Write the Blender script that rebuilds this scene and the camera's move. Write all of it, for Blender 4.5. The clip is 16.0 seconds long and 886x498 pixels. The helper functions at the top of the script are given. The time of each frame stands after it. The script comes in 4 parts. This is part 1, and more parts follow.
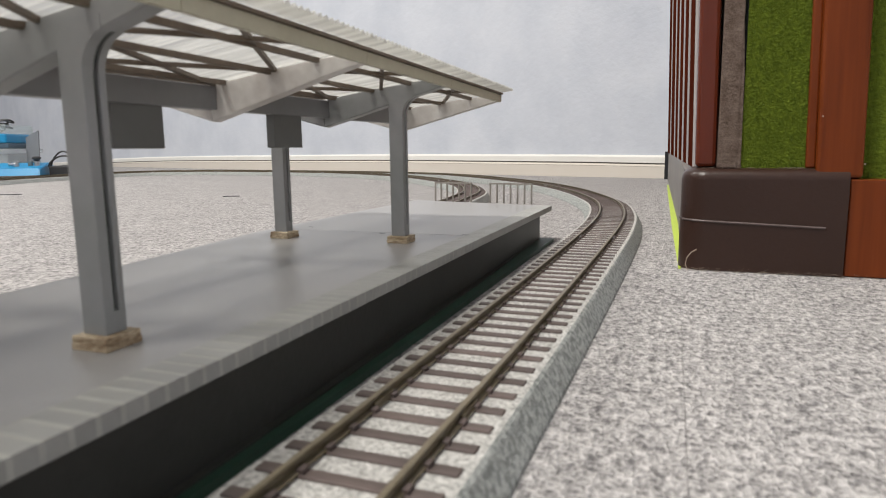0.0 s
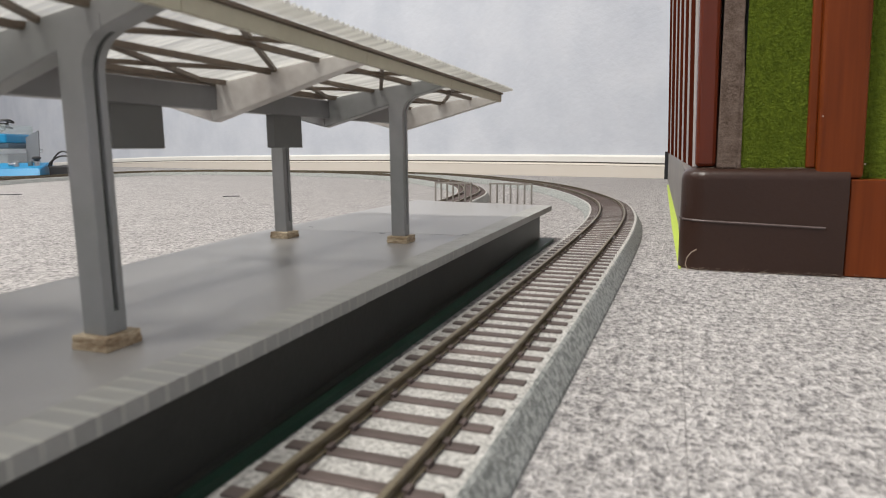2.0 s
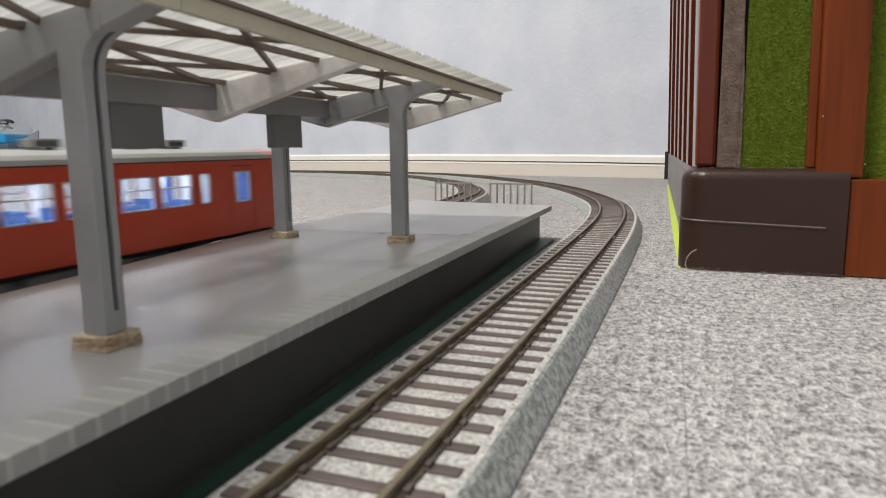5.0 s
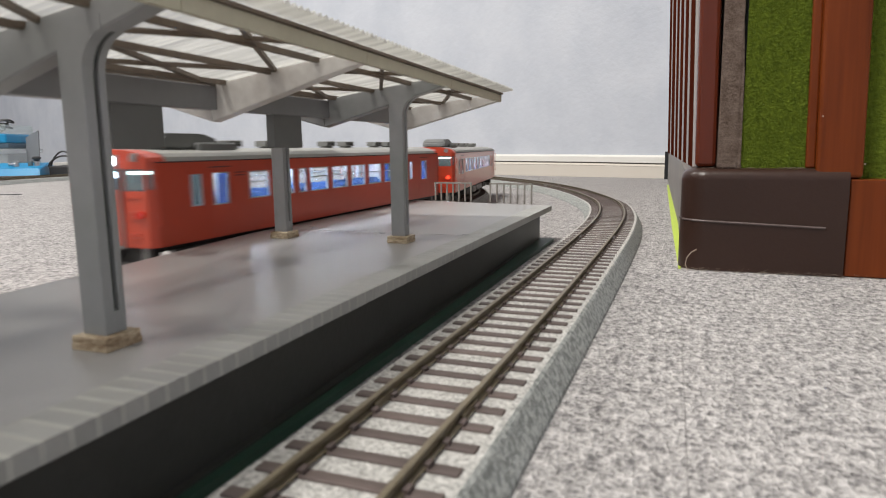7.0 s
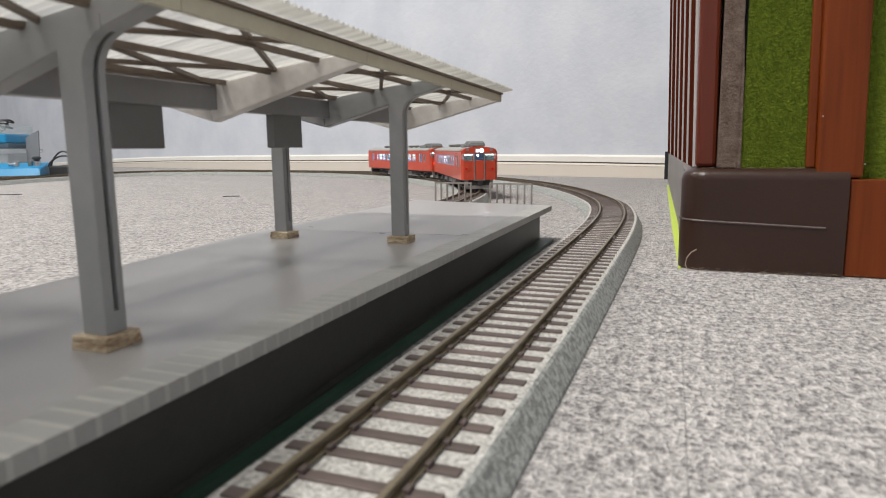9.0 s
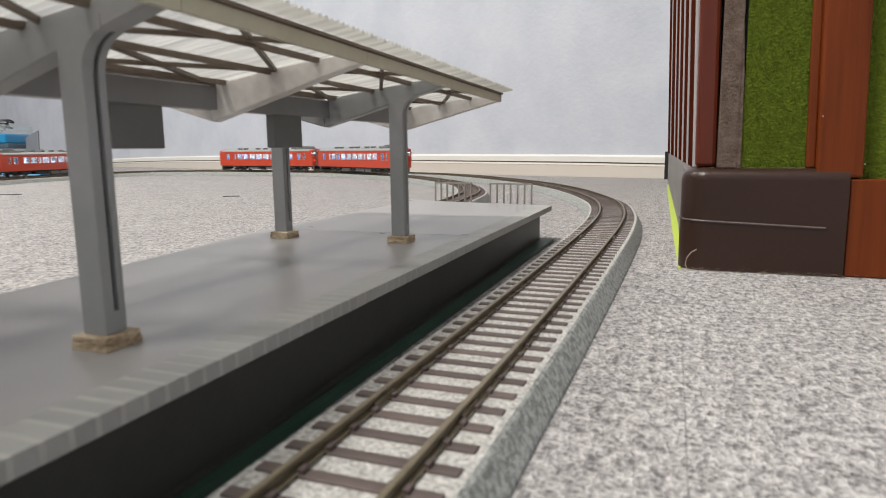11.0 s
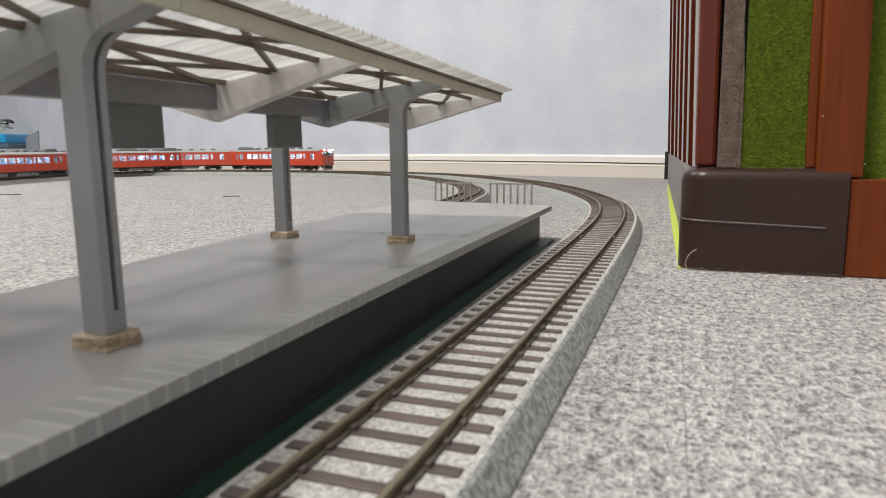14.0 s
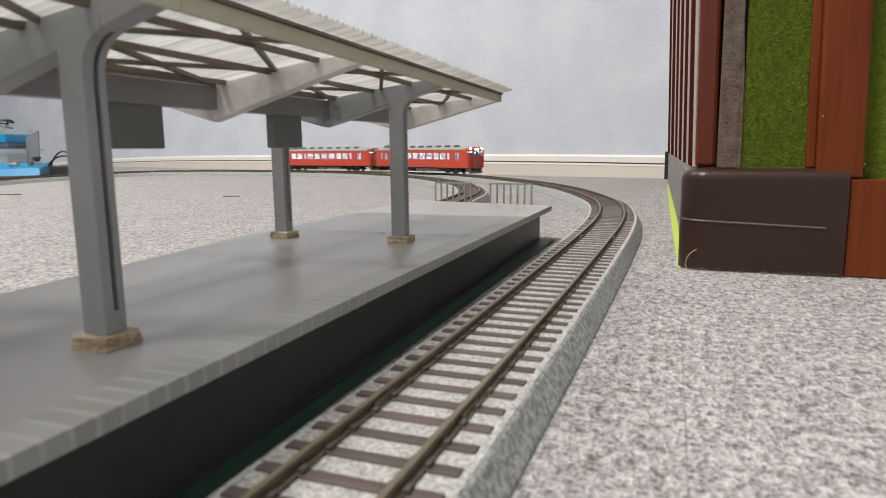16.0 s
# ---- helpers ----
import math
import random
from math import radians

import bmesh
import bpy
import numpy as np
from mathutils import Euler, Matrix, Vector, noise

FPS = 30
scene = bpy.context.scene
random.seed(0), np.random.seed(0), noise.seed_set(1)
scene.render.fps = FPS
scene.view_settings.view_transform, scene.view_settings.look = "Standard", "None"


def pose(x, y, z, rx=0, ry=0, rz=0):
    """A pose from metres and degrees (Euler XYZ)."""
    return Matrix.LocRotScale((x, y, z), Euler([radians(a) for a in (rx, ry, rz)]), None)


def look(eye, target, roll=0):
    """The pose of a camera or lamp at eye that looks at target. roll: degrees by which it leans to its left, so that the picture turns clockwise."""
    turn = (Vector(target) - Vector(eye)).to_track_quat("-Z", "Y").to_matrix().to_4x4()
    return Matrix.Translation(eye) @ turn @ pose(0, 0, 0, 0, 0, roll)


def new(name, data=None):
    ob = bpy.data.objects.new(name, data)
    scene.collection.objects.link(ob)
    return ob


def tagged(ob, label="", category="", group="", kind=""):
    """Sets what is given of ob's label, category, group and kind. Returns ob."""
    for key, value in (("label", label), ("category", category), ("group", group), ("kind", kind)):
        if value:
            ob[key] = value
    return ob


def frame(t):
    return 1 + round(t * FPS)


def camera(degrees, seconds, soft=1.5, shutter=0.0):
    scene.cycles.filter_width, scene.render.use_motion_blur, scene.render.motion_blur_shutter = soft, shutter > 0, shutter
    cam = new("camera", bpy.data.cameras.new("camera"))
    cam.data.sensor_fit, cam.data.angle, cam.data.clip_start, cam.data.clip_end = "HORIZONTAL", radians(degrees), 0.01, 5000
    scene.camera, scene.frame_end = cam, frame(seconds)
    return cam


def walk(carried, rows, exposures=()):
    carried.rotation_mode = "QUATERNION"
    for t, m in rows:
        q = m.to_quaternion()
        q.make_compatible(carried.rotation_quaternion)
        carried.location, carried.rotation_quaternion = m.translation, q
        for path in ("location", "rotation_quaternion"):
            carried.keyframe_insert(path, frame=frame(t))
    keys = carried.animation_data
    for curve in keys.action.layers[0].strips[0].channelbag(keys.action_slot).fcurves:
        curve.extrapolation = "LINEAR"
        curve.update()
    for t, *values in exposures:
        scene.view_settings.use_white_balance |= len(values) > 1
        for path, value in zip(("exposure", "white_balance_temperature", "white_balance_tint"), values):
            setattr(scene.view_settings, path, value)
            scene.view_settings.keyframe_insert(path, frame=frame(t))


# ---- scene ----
MM = 0.001

# ---- camera: stands still on the carpet beside the track ----
cam = camera(68.15, 16.0, 1.0, 0.45)
cam.data.dof.use_dof, cam.data.dof.focus_distance, cam.data.dof.aperture_fstop = True, 0.68, 40.0
EYE = Vector((0.0, 0.0, 0.05715))
AIM = EYE + Vector((-0.35374, 0.92280, -0.15267))
walk(cam, [(0.0, look(EYE, AIM, -0.66)), (16.0, look(EYE, AIM, -0.66))], [(0.0, 0.0), (16.0, 0.0)])

# ---- light: a closed room under two ceiling lights ----
world = bpy.data.worlds.new("room_air")
scene.world = world
world.use_nodes = True
world.node_tree.nodes["Background"].inputs[0].default_value = (0.75, 0.85, 1.0, 1)
world.node_tree.nodes["Background"].inputs[1].default_value = 0.02


def ceiling_lamp(x, y, sx, sy, watts):
    data = bpy.data.lights.new("ceiling_lamp_light", "AREA")
    data.shape, data.size, data.size_y, data.energy = "RECTANGLE", sx, sy, watts
    data.color = (1.0, 0.97, 0.905)
    ob = new("ceiling_lamp_light", data)
    ob.location = (x, y, 2.33)
    return ob


ceiling_lamp(-0.7, -0.6, 0.42, 0.42, 71)
ceiling_lamp(-1.9, 0.35, 0.4, 0.4, 34)


# ---- materials ----
def mat(name, color, rough=0.6, metal=0.0, second=None, scale=60.0, amount=0.5, fine=0.0, bump=0.0, bump_scale=None,
        coat=0.0, stretch=(1, 1, 1), vary=0.0, spec=0.5):
    """Principled surface; two noise scales mix color and second, a fine noise makes relief."""
    m = bpy.data.materials.new(name)
    m.use_nodes = True
    nt = m.node_tree
    b = nt.nodes["Principled BSDF"]
    b.inputs["Roughness"].default_value, b.inputs["Metallic"].default_value = rough, metal
    b.inputs["Coat Weight"].default_value = coat
    b.inputs["Specular IOR Level"].default_value = spec
    b.inputs["Base Color"].default_value = (*color, 1)
    tc = nt.nodes.new("ShaderNodeTexCoord")
    mp = nt.nodes.new("ShaderNodeMapping")
    mp.inputs["Scale"].default_value = stretch
    nt.links.new(tc.outputs["Object"], mp.inputs[0])
    if second:
        n1 = nt.nodes.new("ShaderNodeTexNoise")
        n1.inputs["Scale"].default_value, n1.inputs["Detail"].default_value = scale, 6
        n2 = nt.nodes.new("ShaderNodeTexNoise")
        n2.inputs["Scale"].default_value, n2.inputs["Detail"].default_value = scale * 7, 3
        nt.links.new(mp.outputs[0], n1.inputs["Vector"])
        nt.links.new(mp.outputs[0], n2.inputs["Vector"])
        add = nt.nodes.new("ShaderNodeMath")
        add.operation = "MULTIPLY_ADD"
        add.inputs[1].default_value = fine
        nt.links.new(n2.outputs[0], add.inputs[0])
        nt.links.new(n1.outputs[0], add.inputs[2])
        ramp = nt.nodes.new("ShaderNodeMapRange")
        mid = 0.5 + fine * 0.5
        ramp.inputs[1].default_value, ramp.inputs[2].default_value = mid - 0.5 * (1.05 - amount), mid + 0.5 * (1.05 - amount)
        nt.links.new(add.outputs[0], ramp.inputs[0])
        mix = nt.nodes.new("ShaderNodeMix")
        mix.data_type = "RGBA"
        mix.inputs[6].default_value, mix.inputs[7].default_value = (*color, 1), (*second, 1)
        nt.links.new(ramp.outputs[0], mix.inputs[0])
        out = mix.outputs[2]
        if vary:
            info = nt.nodes.new("ShaderNodeObjectInfo")
            hsv = nt.nodes.new("ShaderNodeHueSaturation")
            mr = nt.nodes.new("ShaderNodeMapRange")
            mr.inputs[3].default_value, mr.inputs[4].default_value = 1 - vary, 1 + vary
            nt.links.new(info.outputs["Random"], mr.inputs[0])
            nt.links.new(mr.outputs[0], hsv.inputs["Value"])
            nt.links.new(out, hsv.inputs["Color"])
            out = hsv.outputs[0]
        nt.links.new(out, b.inputs["Base Color"])
    if bump:
        n3 = nt.nodes.new("ShaderNodeTexNoise")
        n3.inputs["Scale"].default_value, n3.inputs["Detail"].default_value = bump_scale or scale * 3, 5
        nt.links.new(mp.outputs[0], n3.inputs["Vector"])
        bp = nt.nodes.new("ShaderNodeBump")
        bp.inputs["Strength"].default_value, bp.inputs["Distance"].default_value = 1.0, bump
        nt.links.new(n3.outputs[0], bp.inputs["Height"])
        nt.links.new(bp.outputs[0], b.inputs["Normal"])
    return m


def glow(name, color, strength):
    m = bpy.data.materials.new(name)
    m.use_nodes = True
    b = m.node_tree.nodes["Principled BSDF"]
    b.inputs["Base Color"].default_value = (*color, 1)
    b.inputs["Emission Color"].default_value = (*color, 1)
    b.inputs["Emission Strength"].default_value = strength
    return m


def glass(name, color, rough, alpha=0.25):
    """Thin clear plastic: a glossy film over clear air."""
    m = bpy.data.materials.new(name)
    m.use_nodes = True
    nt = m.node_tree
    b = nt.nodes["Principled BSDF"]
    b.inputs["Base Color"].default_value = (*color, 1)
    b.inputs["Roughness"].default_value = rough
    b.inputs["Alpha"].default_value = alpha
    return m


def carpet_material():
    """Grey heather needle-felt: pale and dark fibres in short clumps."""
    m = bpy.data.materials.new("carpet_felt")
    m.use_nodes = True
    nt = m.node_tree
    b = nt.nodes["Principled BSDF"]
    b.inputs["Roughness"].default_value = 0.95
    b.inputs["Specular IOR Level"].default_value = 0.1
    tc = nt.nodes.new("ShaderNodeTexCoord")
    mp = nt.nodes.new("ShaderNodeMapping")
    mp.inputs["Scale"].default_value = (1.0, 0.72, 1.0)
    nt.links.new(tc.outputs["Object"], mp.inputs[0])
    total = None
    for scale, weight, detail in ((30, 0.10, 2), (130, 0.28, 2), (430, 0.80, 3), (1000, 0.72, 3)):
        n = nt.nodes.new("ShaderNodeTexNoise")
        n.inputs["Scale"].default_value, n.inputs["Detail"].default_value = scale, detail
        n.inputs["Distortion"].default_value = 0.25
        nt.links.new(mp.outputs[0], n.inputs["Vector"])
        a = nt.nodes.new("ShaderNodeMath")
        a.operation = "MULTIPLY_ADD"
        a.inputs[1].default_value = weight
        a.inputs[2].default_value = -0.5 * weight
        nt.links.new(n.outputs[0], a.inputs[0])
        if total:
            nt.links.new(total, a.inputs[2])
            sub = nt.nodes.new("ShaderNodeMath")
            sub.operation = "SUBTRACT"
            sub.inputs[1].default_value = 0.5 * weight
            nt.links.new(a.outputs[0], sub.inputs[0])
            total = sub.outputs[0]
        else:
            total = a.outputs[0]
    ramp = nt.nodes.new("ShaderNodeValToRGB")
    ramp.color_ramp.elements[0].position, ramp.color_ramp.elements[0].color = 0.30, (0.165, 0.156, 0.158, 1)
    ramp.color_ramp.elements[1].position, ramp.color_ramp.elements[1].color = 0.70, (0.645, 0.612, 0.602, 1)
    e = ramp.color_ramp.elements.new(0.48)
    e.color = (0.375, 0.356, 0.35, 1)
    half = nt.nodes.new("ShaderNodeMath")
    half.operation = "ADD"
    half.inputs[1].default_value = 0.5
    nt.links.new(total, half.inputs[0])
    nt.links.new(half.outputs[0], ramp.inputs[0])
    nt.links.new(ramp.outputs[0], b.inputs["Base Color"])
    bp = nt.nodes.new("ShaderNodeBump")
    bp.inputs["Strength"].default_value, bp.inputs["Distance"].default_value = 1.0, 0.0022
    nt.links.new(half.outputs[0], bp.inputs["Height"])
    nt.links.new(bp.outputs[0], b.inputs["Normal"])
    return m


def sheet_material():
    """Milky corrugated plastic that lets part of the light through."""
    m = bpy.data.materials.new("milky_sheet")
    m.use_nodes = True
    nt = m.node_tree
    b = nt.nodes["Principled BSDF"]
    b.inputs["Base Color"].default_value = (0.66, 0.65, 0.615, 1)
    b.inputs["Roughness"].default_value = 0.45
    tr = nt.nodes.new("ShaderNodeBsdfTranslucent")
    tc = nt.nodes.new("ShaderNodeTexCoord")
    mp = nt.nodes.new("ShaderNodeMapping")
    mp.inputs["Scale"].default_value = (14.0, 345.0, 14.0)
    n = nt.nodes.new("ShaderNodeTexNoise")
    n.inputs["Scale"].default_value, n.inputs["Detail"].default_value = 1.0, 3
    # painted stripes stand in for light bent and shaded by the corrugations
    ramp = nt.nodes.new("ShaderNodeValToRGB")
    ramp.color_ramp.elements[0].position, ramp.color_ramp.elements[0].color = 0.40, (0.54, 0.53, 0.52, 1)
    ramp.color_ramp.elements[1].position, ramp.color_ramp.elements[1].color = 0.60, (0.90, 0.89, 0.86, 1)
    nt.links.new(tc.outputs["Object"], mp.inputs[0])
    nt.links.new(mp.outputs[0], n.inputs["Vector"])
    nt.links.new(n.outputs[0], ramp.inputs[0])
    nt.links.new(ramp.outputs[0], tr.inputs[0])
    mix = nt.nodes.new("ShaderNodeMixShader")
    mix.inputs[0].default_value = 0.52
    nt.links.new(b.outputs[0], mix.inputs[1])
    nt.links.new(tr.outputs[0], mix.inputs[2])
    clear = nt.nodes.new("ShaderNodeBsdfTransparent")
    clear.inputs[0].default_value = (0.93, 0.93, 0.91, 1)
    thin = nt.nodes.new("ShaderNodeMixShader")
    thin.inputs[0].default_value = 0.36
    nt.links.new(mix.outputs[0], thin.inputs[1])
    nt.links.new(clear.outputs[0], thin.inputs[2])
    nt.links.new(thin.outputs[0], nt.nodes["Material Output"].inputs[0])
    return m


CARPET = carpet_material()
WALLPAPER = mat("wallpaper", (0.52, 0.548, 0.612), 0.85, second=(0.635, 0.655, 0.708), scale=9, amount=0.55, fine=0.22, bump=0.0005, bump_scale=130)
CEILING = mat("ceiling_paper", (0.78, 0.78, 0.76), 0.9, second=(0.72, 0.72, 0.70), scale=20, bump=0.0008)
CREAM = mat("cream_skirting", (0.70, 0.645, 0.575), 0.4, second=(0.66, 0.60, 0.53), scale=12, amount=0.3, fine=0.2)
CREAM_TOP = mat("pale_skirting", (0.84, 0.815, 0.77), 0.4, second=(0.78, 0.755, 0.71), scale=12, amount=0.3, fine=0.2)
SEAM = mat("skirting_seam", (0.36, 0.32, 0.275), 0.6, second=(0.28, 0.245, 0.21), scale=30)
GROOVE = mat("skirting_groove", (0.17, 0.15, 0.13), 0.7, second=(0.12, 0.1, 0.09), scale=30)
# ballast bed in two tones: darker sides, paler top
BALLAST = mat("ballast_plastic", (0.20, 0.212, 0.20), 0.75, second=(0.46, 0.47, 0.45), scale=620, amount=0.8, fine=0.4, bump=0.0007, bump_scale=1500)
BALLAST_TOP = mat("ballast_top_plastic", (0.27, 0.26, 0.245), 0.75, second=(0.68, 0.66, 0.63), scale=1250, amount=0.7, fine=0.4, bump=0.0007, bump_scale=1500)
SLEEPER = mat("sleeper_plastic", (0.070, 0.052, 0.048), 0.6, second=(0.14, 0.105, 0.095), scale=160, amount=0.4, fine=0.5, bump=0.0001, bump_scale=900, stretch=(0.3, 1.5, 1), vary=0.22)
RAIL = mat("weathered_rail", (0.088, 0.070, 0.044), 0.45, 0.15, second=(0.15, 0.12, 0.072), scale=150, amount=0.4, fine=0.5)
RAIL_TOP = mat("worn_rail_head", (0.165, 0.135, 0.092), 0.38, 0.4, second=(0.25, 0.208, 0.14), scale=150, amount=0.4, fine=0.5)
PLATFORM = mat("platform_grey", (0.335, 0.325, 0.318), 0.31, spec=0.45, second=(0.298, 0.288, 0.282), scale=14, amount=0.5, fine=0.2, bump=0.00005, bump_scale=1400, stretch=(2.6, 0.35, 1))
TILE = mat("edge_tile_grey", (0.318, 0.314, 0.298), 0.45, second=(0.362, 0.356, 0.336), scale=130, amount=0.5, fine=0.5, vary=0.06)
JOINT = mat("pale_joint", (0.48, 0.475, 0.44), 0.7, second=(0.385, 0.38, 0.35), scale=200, amount=0.4, fine=0.4)
BLACK = mat("black_card", (0.029, 0.029, 0.026), 0.45, second=(0.042, 0.041, 0.037), scale=60, amount=0.5, fine=0.5, bump=0.00008, bump_scale=700)
GREEN = mat("green_base", (0.017, 0.052, 0.034), 0.5, second=(0.026, 0.070, 0.047), scale=150, amount=0.4, fine=0.4)
STEEL = mat("grey_column", (0.315, 0.312, 0.318), 0.34, second=(0.25, 0.26, 0.252), scale=45, amount=0.55, fine=0.4, bump=0.00004, bump_scale=900)
# column grey taken near black: shade of the recessed slot, put into colour
SLOT = mat("column_slot", (0.055, 0.062, 0.057), 0.5, second=(0.075, 0.08, 0.075), scale=90)
# canopy grey darkened for the shade that falls on the ridge beam
SHADED_BEAM = mat("shaded_beam", (0.185, 0.183, 0.19), 0.42, second=(0.225, 0.222, 0.225), scale=60, amount=0.4, fine=0.4)
RAFTER = mat("weathered_beam", (0.80, 0.77, 0.74), 0.42, second=(0.54, 0.495, 0.465), scale=38, amount=0.6, fine=0.5)
PURLIN = mat("brown_purlin", (0.185, 0.142, 0.105), 0.5, second=(0.105, 0.08, 0.06), scale=120, amount=0.4, fine=0.4)
FASCIA = mat("cream_fascia", (0.54, 0.505, 0.39), 0.45, second=(0.44, 0.41, 0.31), scale=60, amount=0.5, fine=0.4)
SHEET = sheet_material()
SIGN = mat("dark_sign", (0.125, 0.127, 0.123), 0.45, second=(0.15, 0.152, 0.147), scale=60, amount=0.4, fine=0.3)
FOOT = mat("wooden_foot", (0.70, 0.58, 0.41), 0.6, second=(0.24, 0.16, 0.09), scale=160, amount=0.7, fine=0.6, bump=0.0001, stretch=(0.5, 0.5, 2.0))
FENCE = mat("fence_beige", (0.27, 0.245, 0.22), 0.5, second=(0.21, 0.19, 0.17), scale=150)
RED = mat("vermilion_paint", (0.57, 0.069, 0.031), 0.28, second=(0.52, 0.061, 0.027), scale=45, amount=0.4, fine=0.3, coat=0.2)
ROOFGREY = mat("roof_grey", (0.30, 0.30, 0.285), 0.55, second=(0.36, 0.355, 0.335), scale=60, amount=0.4, fine=0.4)
VENTGREY = mat("vent_grey", (0.19, 0.192, 0.182), 0.6, second=(0.235, 0.235, 0.222), scale=80, amount=0.4)
UNDER = mat("underframe_black", (0.022, 0.021, 0.02), 0.6, second=(0.045, 0.042, 0.04), scale=120, amount=0.5, fine=0.5)
UNDERGREY = mat("underframe_grey", (0.18, 0.175, 0.168), 0.6, second=(0.26, 0.255, 0.245), scale=120, amount=0.5)
DULL = mat("dull_metal", (0.30, 0.295, 0.29), 0.4, 0.4, second=(0.22, 0.215, 0.21), scale=120, amount=0.4)
SILVER = mat("silver_frame", (0.55, 0.55, 0.56), 0.28, 0.8, second=(0.48, 0.48, 0.5), scale=100)
INSIDE = mat("car_lining", (0.78, 0.78, 0.80), 0.6, second=(0.70, 0.70, 0.73), scale=60)
SEATBLUE = mat("blue_seat", (0.008, 0.075, 0.40), 0.6, second=(0.006, 0.055, 0.31), scale=100)
BACKDARK = mat("cab_dark", (0.02, 0.022, 0.03), 0.6, second=(0.03, 0.03, 0.04), scale=80)
HALFLIGHT = glow("dim_headlight", (1.0, 0.80, 0.95), 1.4)
CABGREY = mat("cab_grey", (0.12, 0.165, 0.175), 0.6, second=(0.09, 0.125, 0.135), scale=90)
LAMPSTRIP = glow("car_lamp_strip", (0.78, 0.90, 1.0), 25.0)
CABLAMP = glow("cab_lamp", (0.72, 0.96, 0.95), 4.5)
HEADLIGHT = glow("headlight_glow", (0.80, 0.86, 1.0), 40.0)
TAILLIGHT = glow("tail_light_glow", (1.0, 0.05, 0.02), 2.5)
LENSRED = mat("red_lens", (0.72, 0.022, 0.012), 0.15, second=(0.6, 0.018, 0.01), scale=200, coat=0.4)
DOORLAMP = glow("gangway_lamp", (0.55, 0.8, 1.0), 9.0)
COOLER = mat("cooler_slate", (0.15, 0.155, 0.155), 0.5, second=(0.19, 0.195, 0.19), scale=80, amount=0.4)
RIDGE = mat("worn_plastic_ridge", (0.12, 0.085, 0.078), 0.45, second=(0.065, 0.043, 0.038), scale=150, amount=0.6, fine=0.5)
MOQUETTE = mat("seat_moquette", (0.006, 0.095, 0.34), 0.7, second=(0.005, 0.07, 0.27), scale=100)
PALESEAT = mat("seat_pale", (0.52, 0.54, 0.60), 0.7, second=(0.44, 0.46, 0.52), scale=100)
PANE = glass("window_film", (0.75, 0.85, 0.95), 0.08, 0.12)
SCREENGLASS = glass("windscreen_film", (0.45, 0.55, 0.58), 0.06, 0.16)
BROWNPLASTIC = mat("brown_plastic", (0.033, 0.0158, 0.0112), 0.32, spec=0.32, second=(0.041, 0.0205, 0.0148), scale=24, amount=0.4, fine=0.2, bump=0.0001, bump_scale=600)
WOOD = mat("red_brown_wood", (0.185, 0.040, 0.008), 0.36, spec=0.2, second=(0.098, 0.018, 0.0028), scale=30, amount=0.62, fine=0.6, stretch=(1.6, 1.6, 0.07))
DARKWOOD = mat("dark_red_wood", (0.135, 0.024, 0.009), 0.26, spec=0.35, second=(0.072, 0.013, 0.005), scale=26, amount=0.5, fine=0.3, stretch=(1, 1, 0.12))
MATTEBROWN = mat("matte_brown_board", (0.085, 0.018, 0.009), 0.95, spec=0.0, second=(0.05, 0.011, 0.006), scale=26, amount=0.5, fine=0.3, stretch=(1, 1, 0.12))
PALE = mat("pale_board_edge", (0.46, 0.42, 0.41), 0.95, spec=0.0, second=(0.42, 0.39, 0.38), scale=60, stretch=(1, 1, 0.2))
FELT = mat("grey_brown_felt", (0.095, 0.066, 0.052), 0.95, spec=0.1, second=(0.185, 0.138, 0.112), scale=210, amount=0.6, fine=0.8, bump=0.0008, bump_scale=700)
TURF = mat("green_turf", (0.135, 0.178, 0.014), 0.9, second=(0.072, 0.102, 0.008), scale=420, amount=0.5, fine=0.8, bump=0.0015, bump_scale=800, spec=0.2)
# flat black: shade of the gap beside the turf, and the black end cap
GAP = mat("gap_black", (0.012, 0.013, 0.016), 0.8, second=(0.02, 0.02, 0.024), scale=80)
TAPE = mat("lime_tape", (0.50, 0.62, 0.08), 0.5, second=(0.42, 0.54, 0.06), scale=90)
BLUEPLASTIC = mat("sky_blue_plastic", (0.003, 0.25, 0.49), 0.36, second=(0.004, 0.215, 0.47), scale=30, amount=0.3)
DARKBLUE = mat("slate_plastic", (0.05, 0.09, 0.13), 0.45, second=(0.07, 0.11, 0.15), scale=40)
CHROME = mat("brushed_knob", (0.62, 0.62, 0.63), 0.3, 0.9, second=(0.5, 0.5, 0.52), scale=90)
CLEAR = glass("clear_box", (0.50, 0.57, 0.58), 0.2, 0.24)
CABLE = mat("black_cable", (0.018, 0.018, 0.02), 0.45, second=(0.03, 0.03, 0.03), scale=60)
LINT = mat("pale_lint", (0.45, 0.38, 0.31), 0.9, second=(0.35, 0.28, 0.22), scale=90)


# ---- building helpers (plans in millimetres, meshes in metres) ----
def thing(name, x, y, z, label, category, group="", kind="", turn=0.0):
    ob = new(name)
    ob.empty_display_size = 0.01
    ob.matrix_basis = pose(x * MM, y * MM, z * MM, 0, 0, turn)
    return tagged(ob, label, category, group, kind)


def mesh_of(name, bm, *materials, smooth=False):
    bm.transform(Matrix.Scale(MM, 4))
    bmesh.ops.recalc_face_normals(bm, faces=bm.faces)
    if smooth:
        for f in bm.faces:
            f.smooth = True
    me = bpy.data.meshes.new(name)
    bm.to_mesh(me)
    bm.free()
    for m in materials:
        me.materials.append(m)
    return me


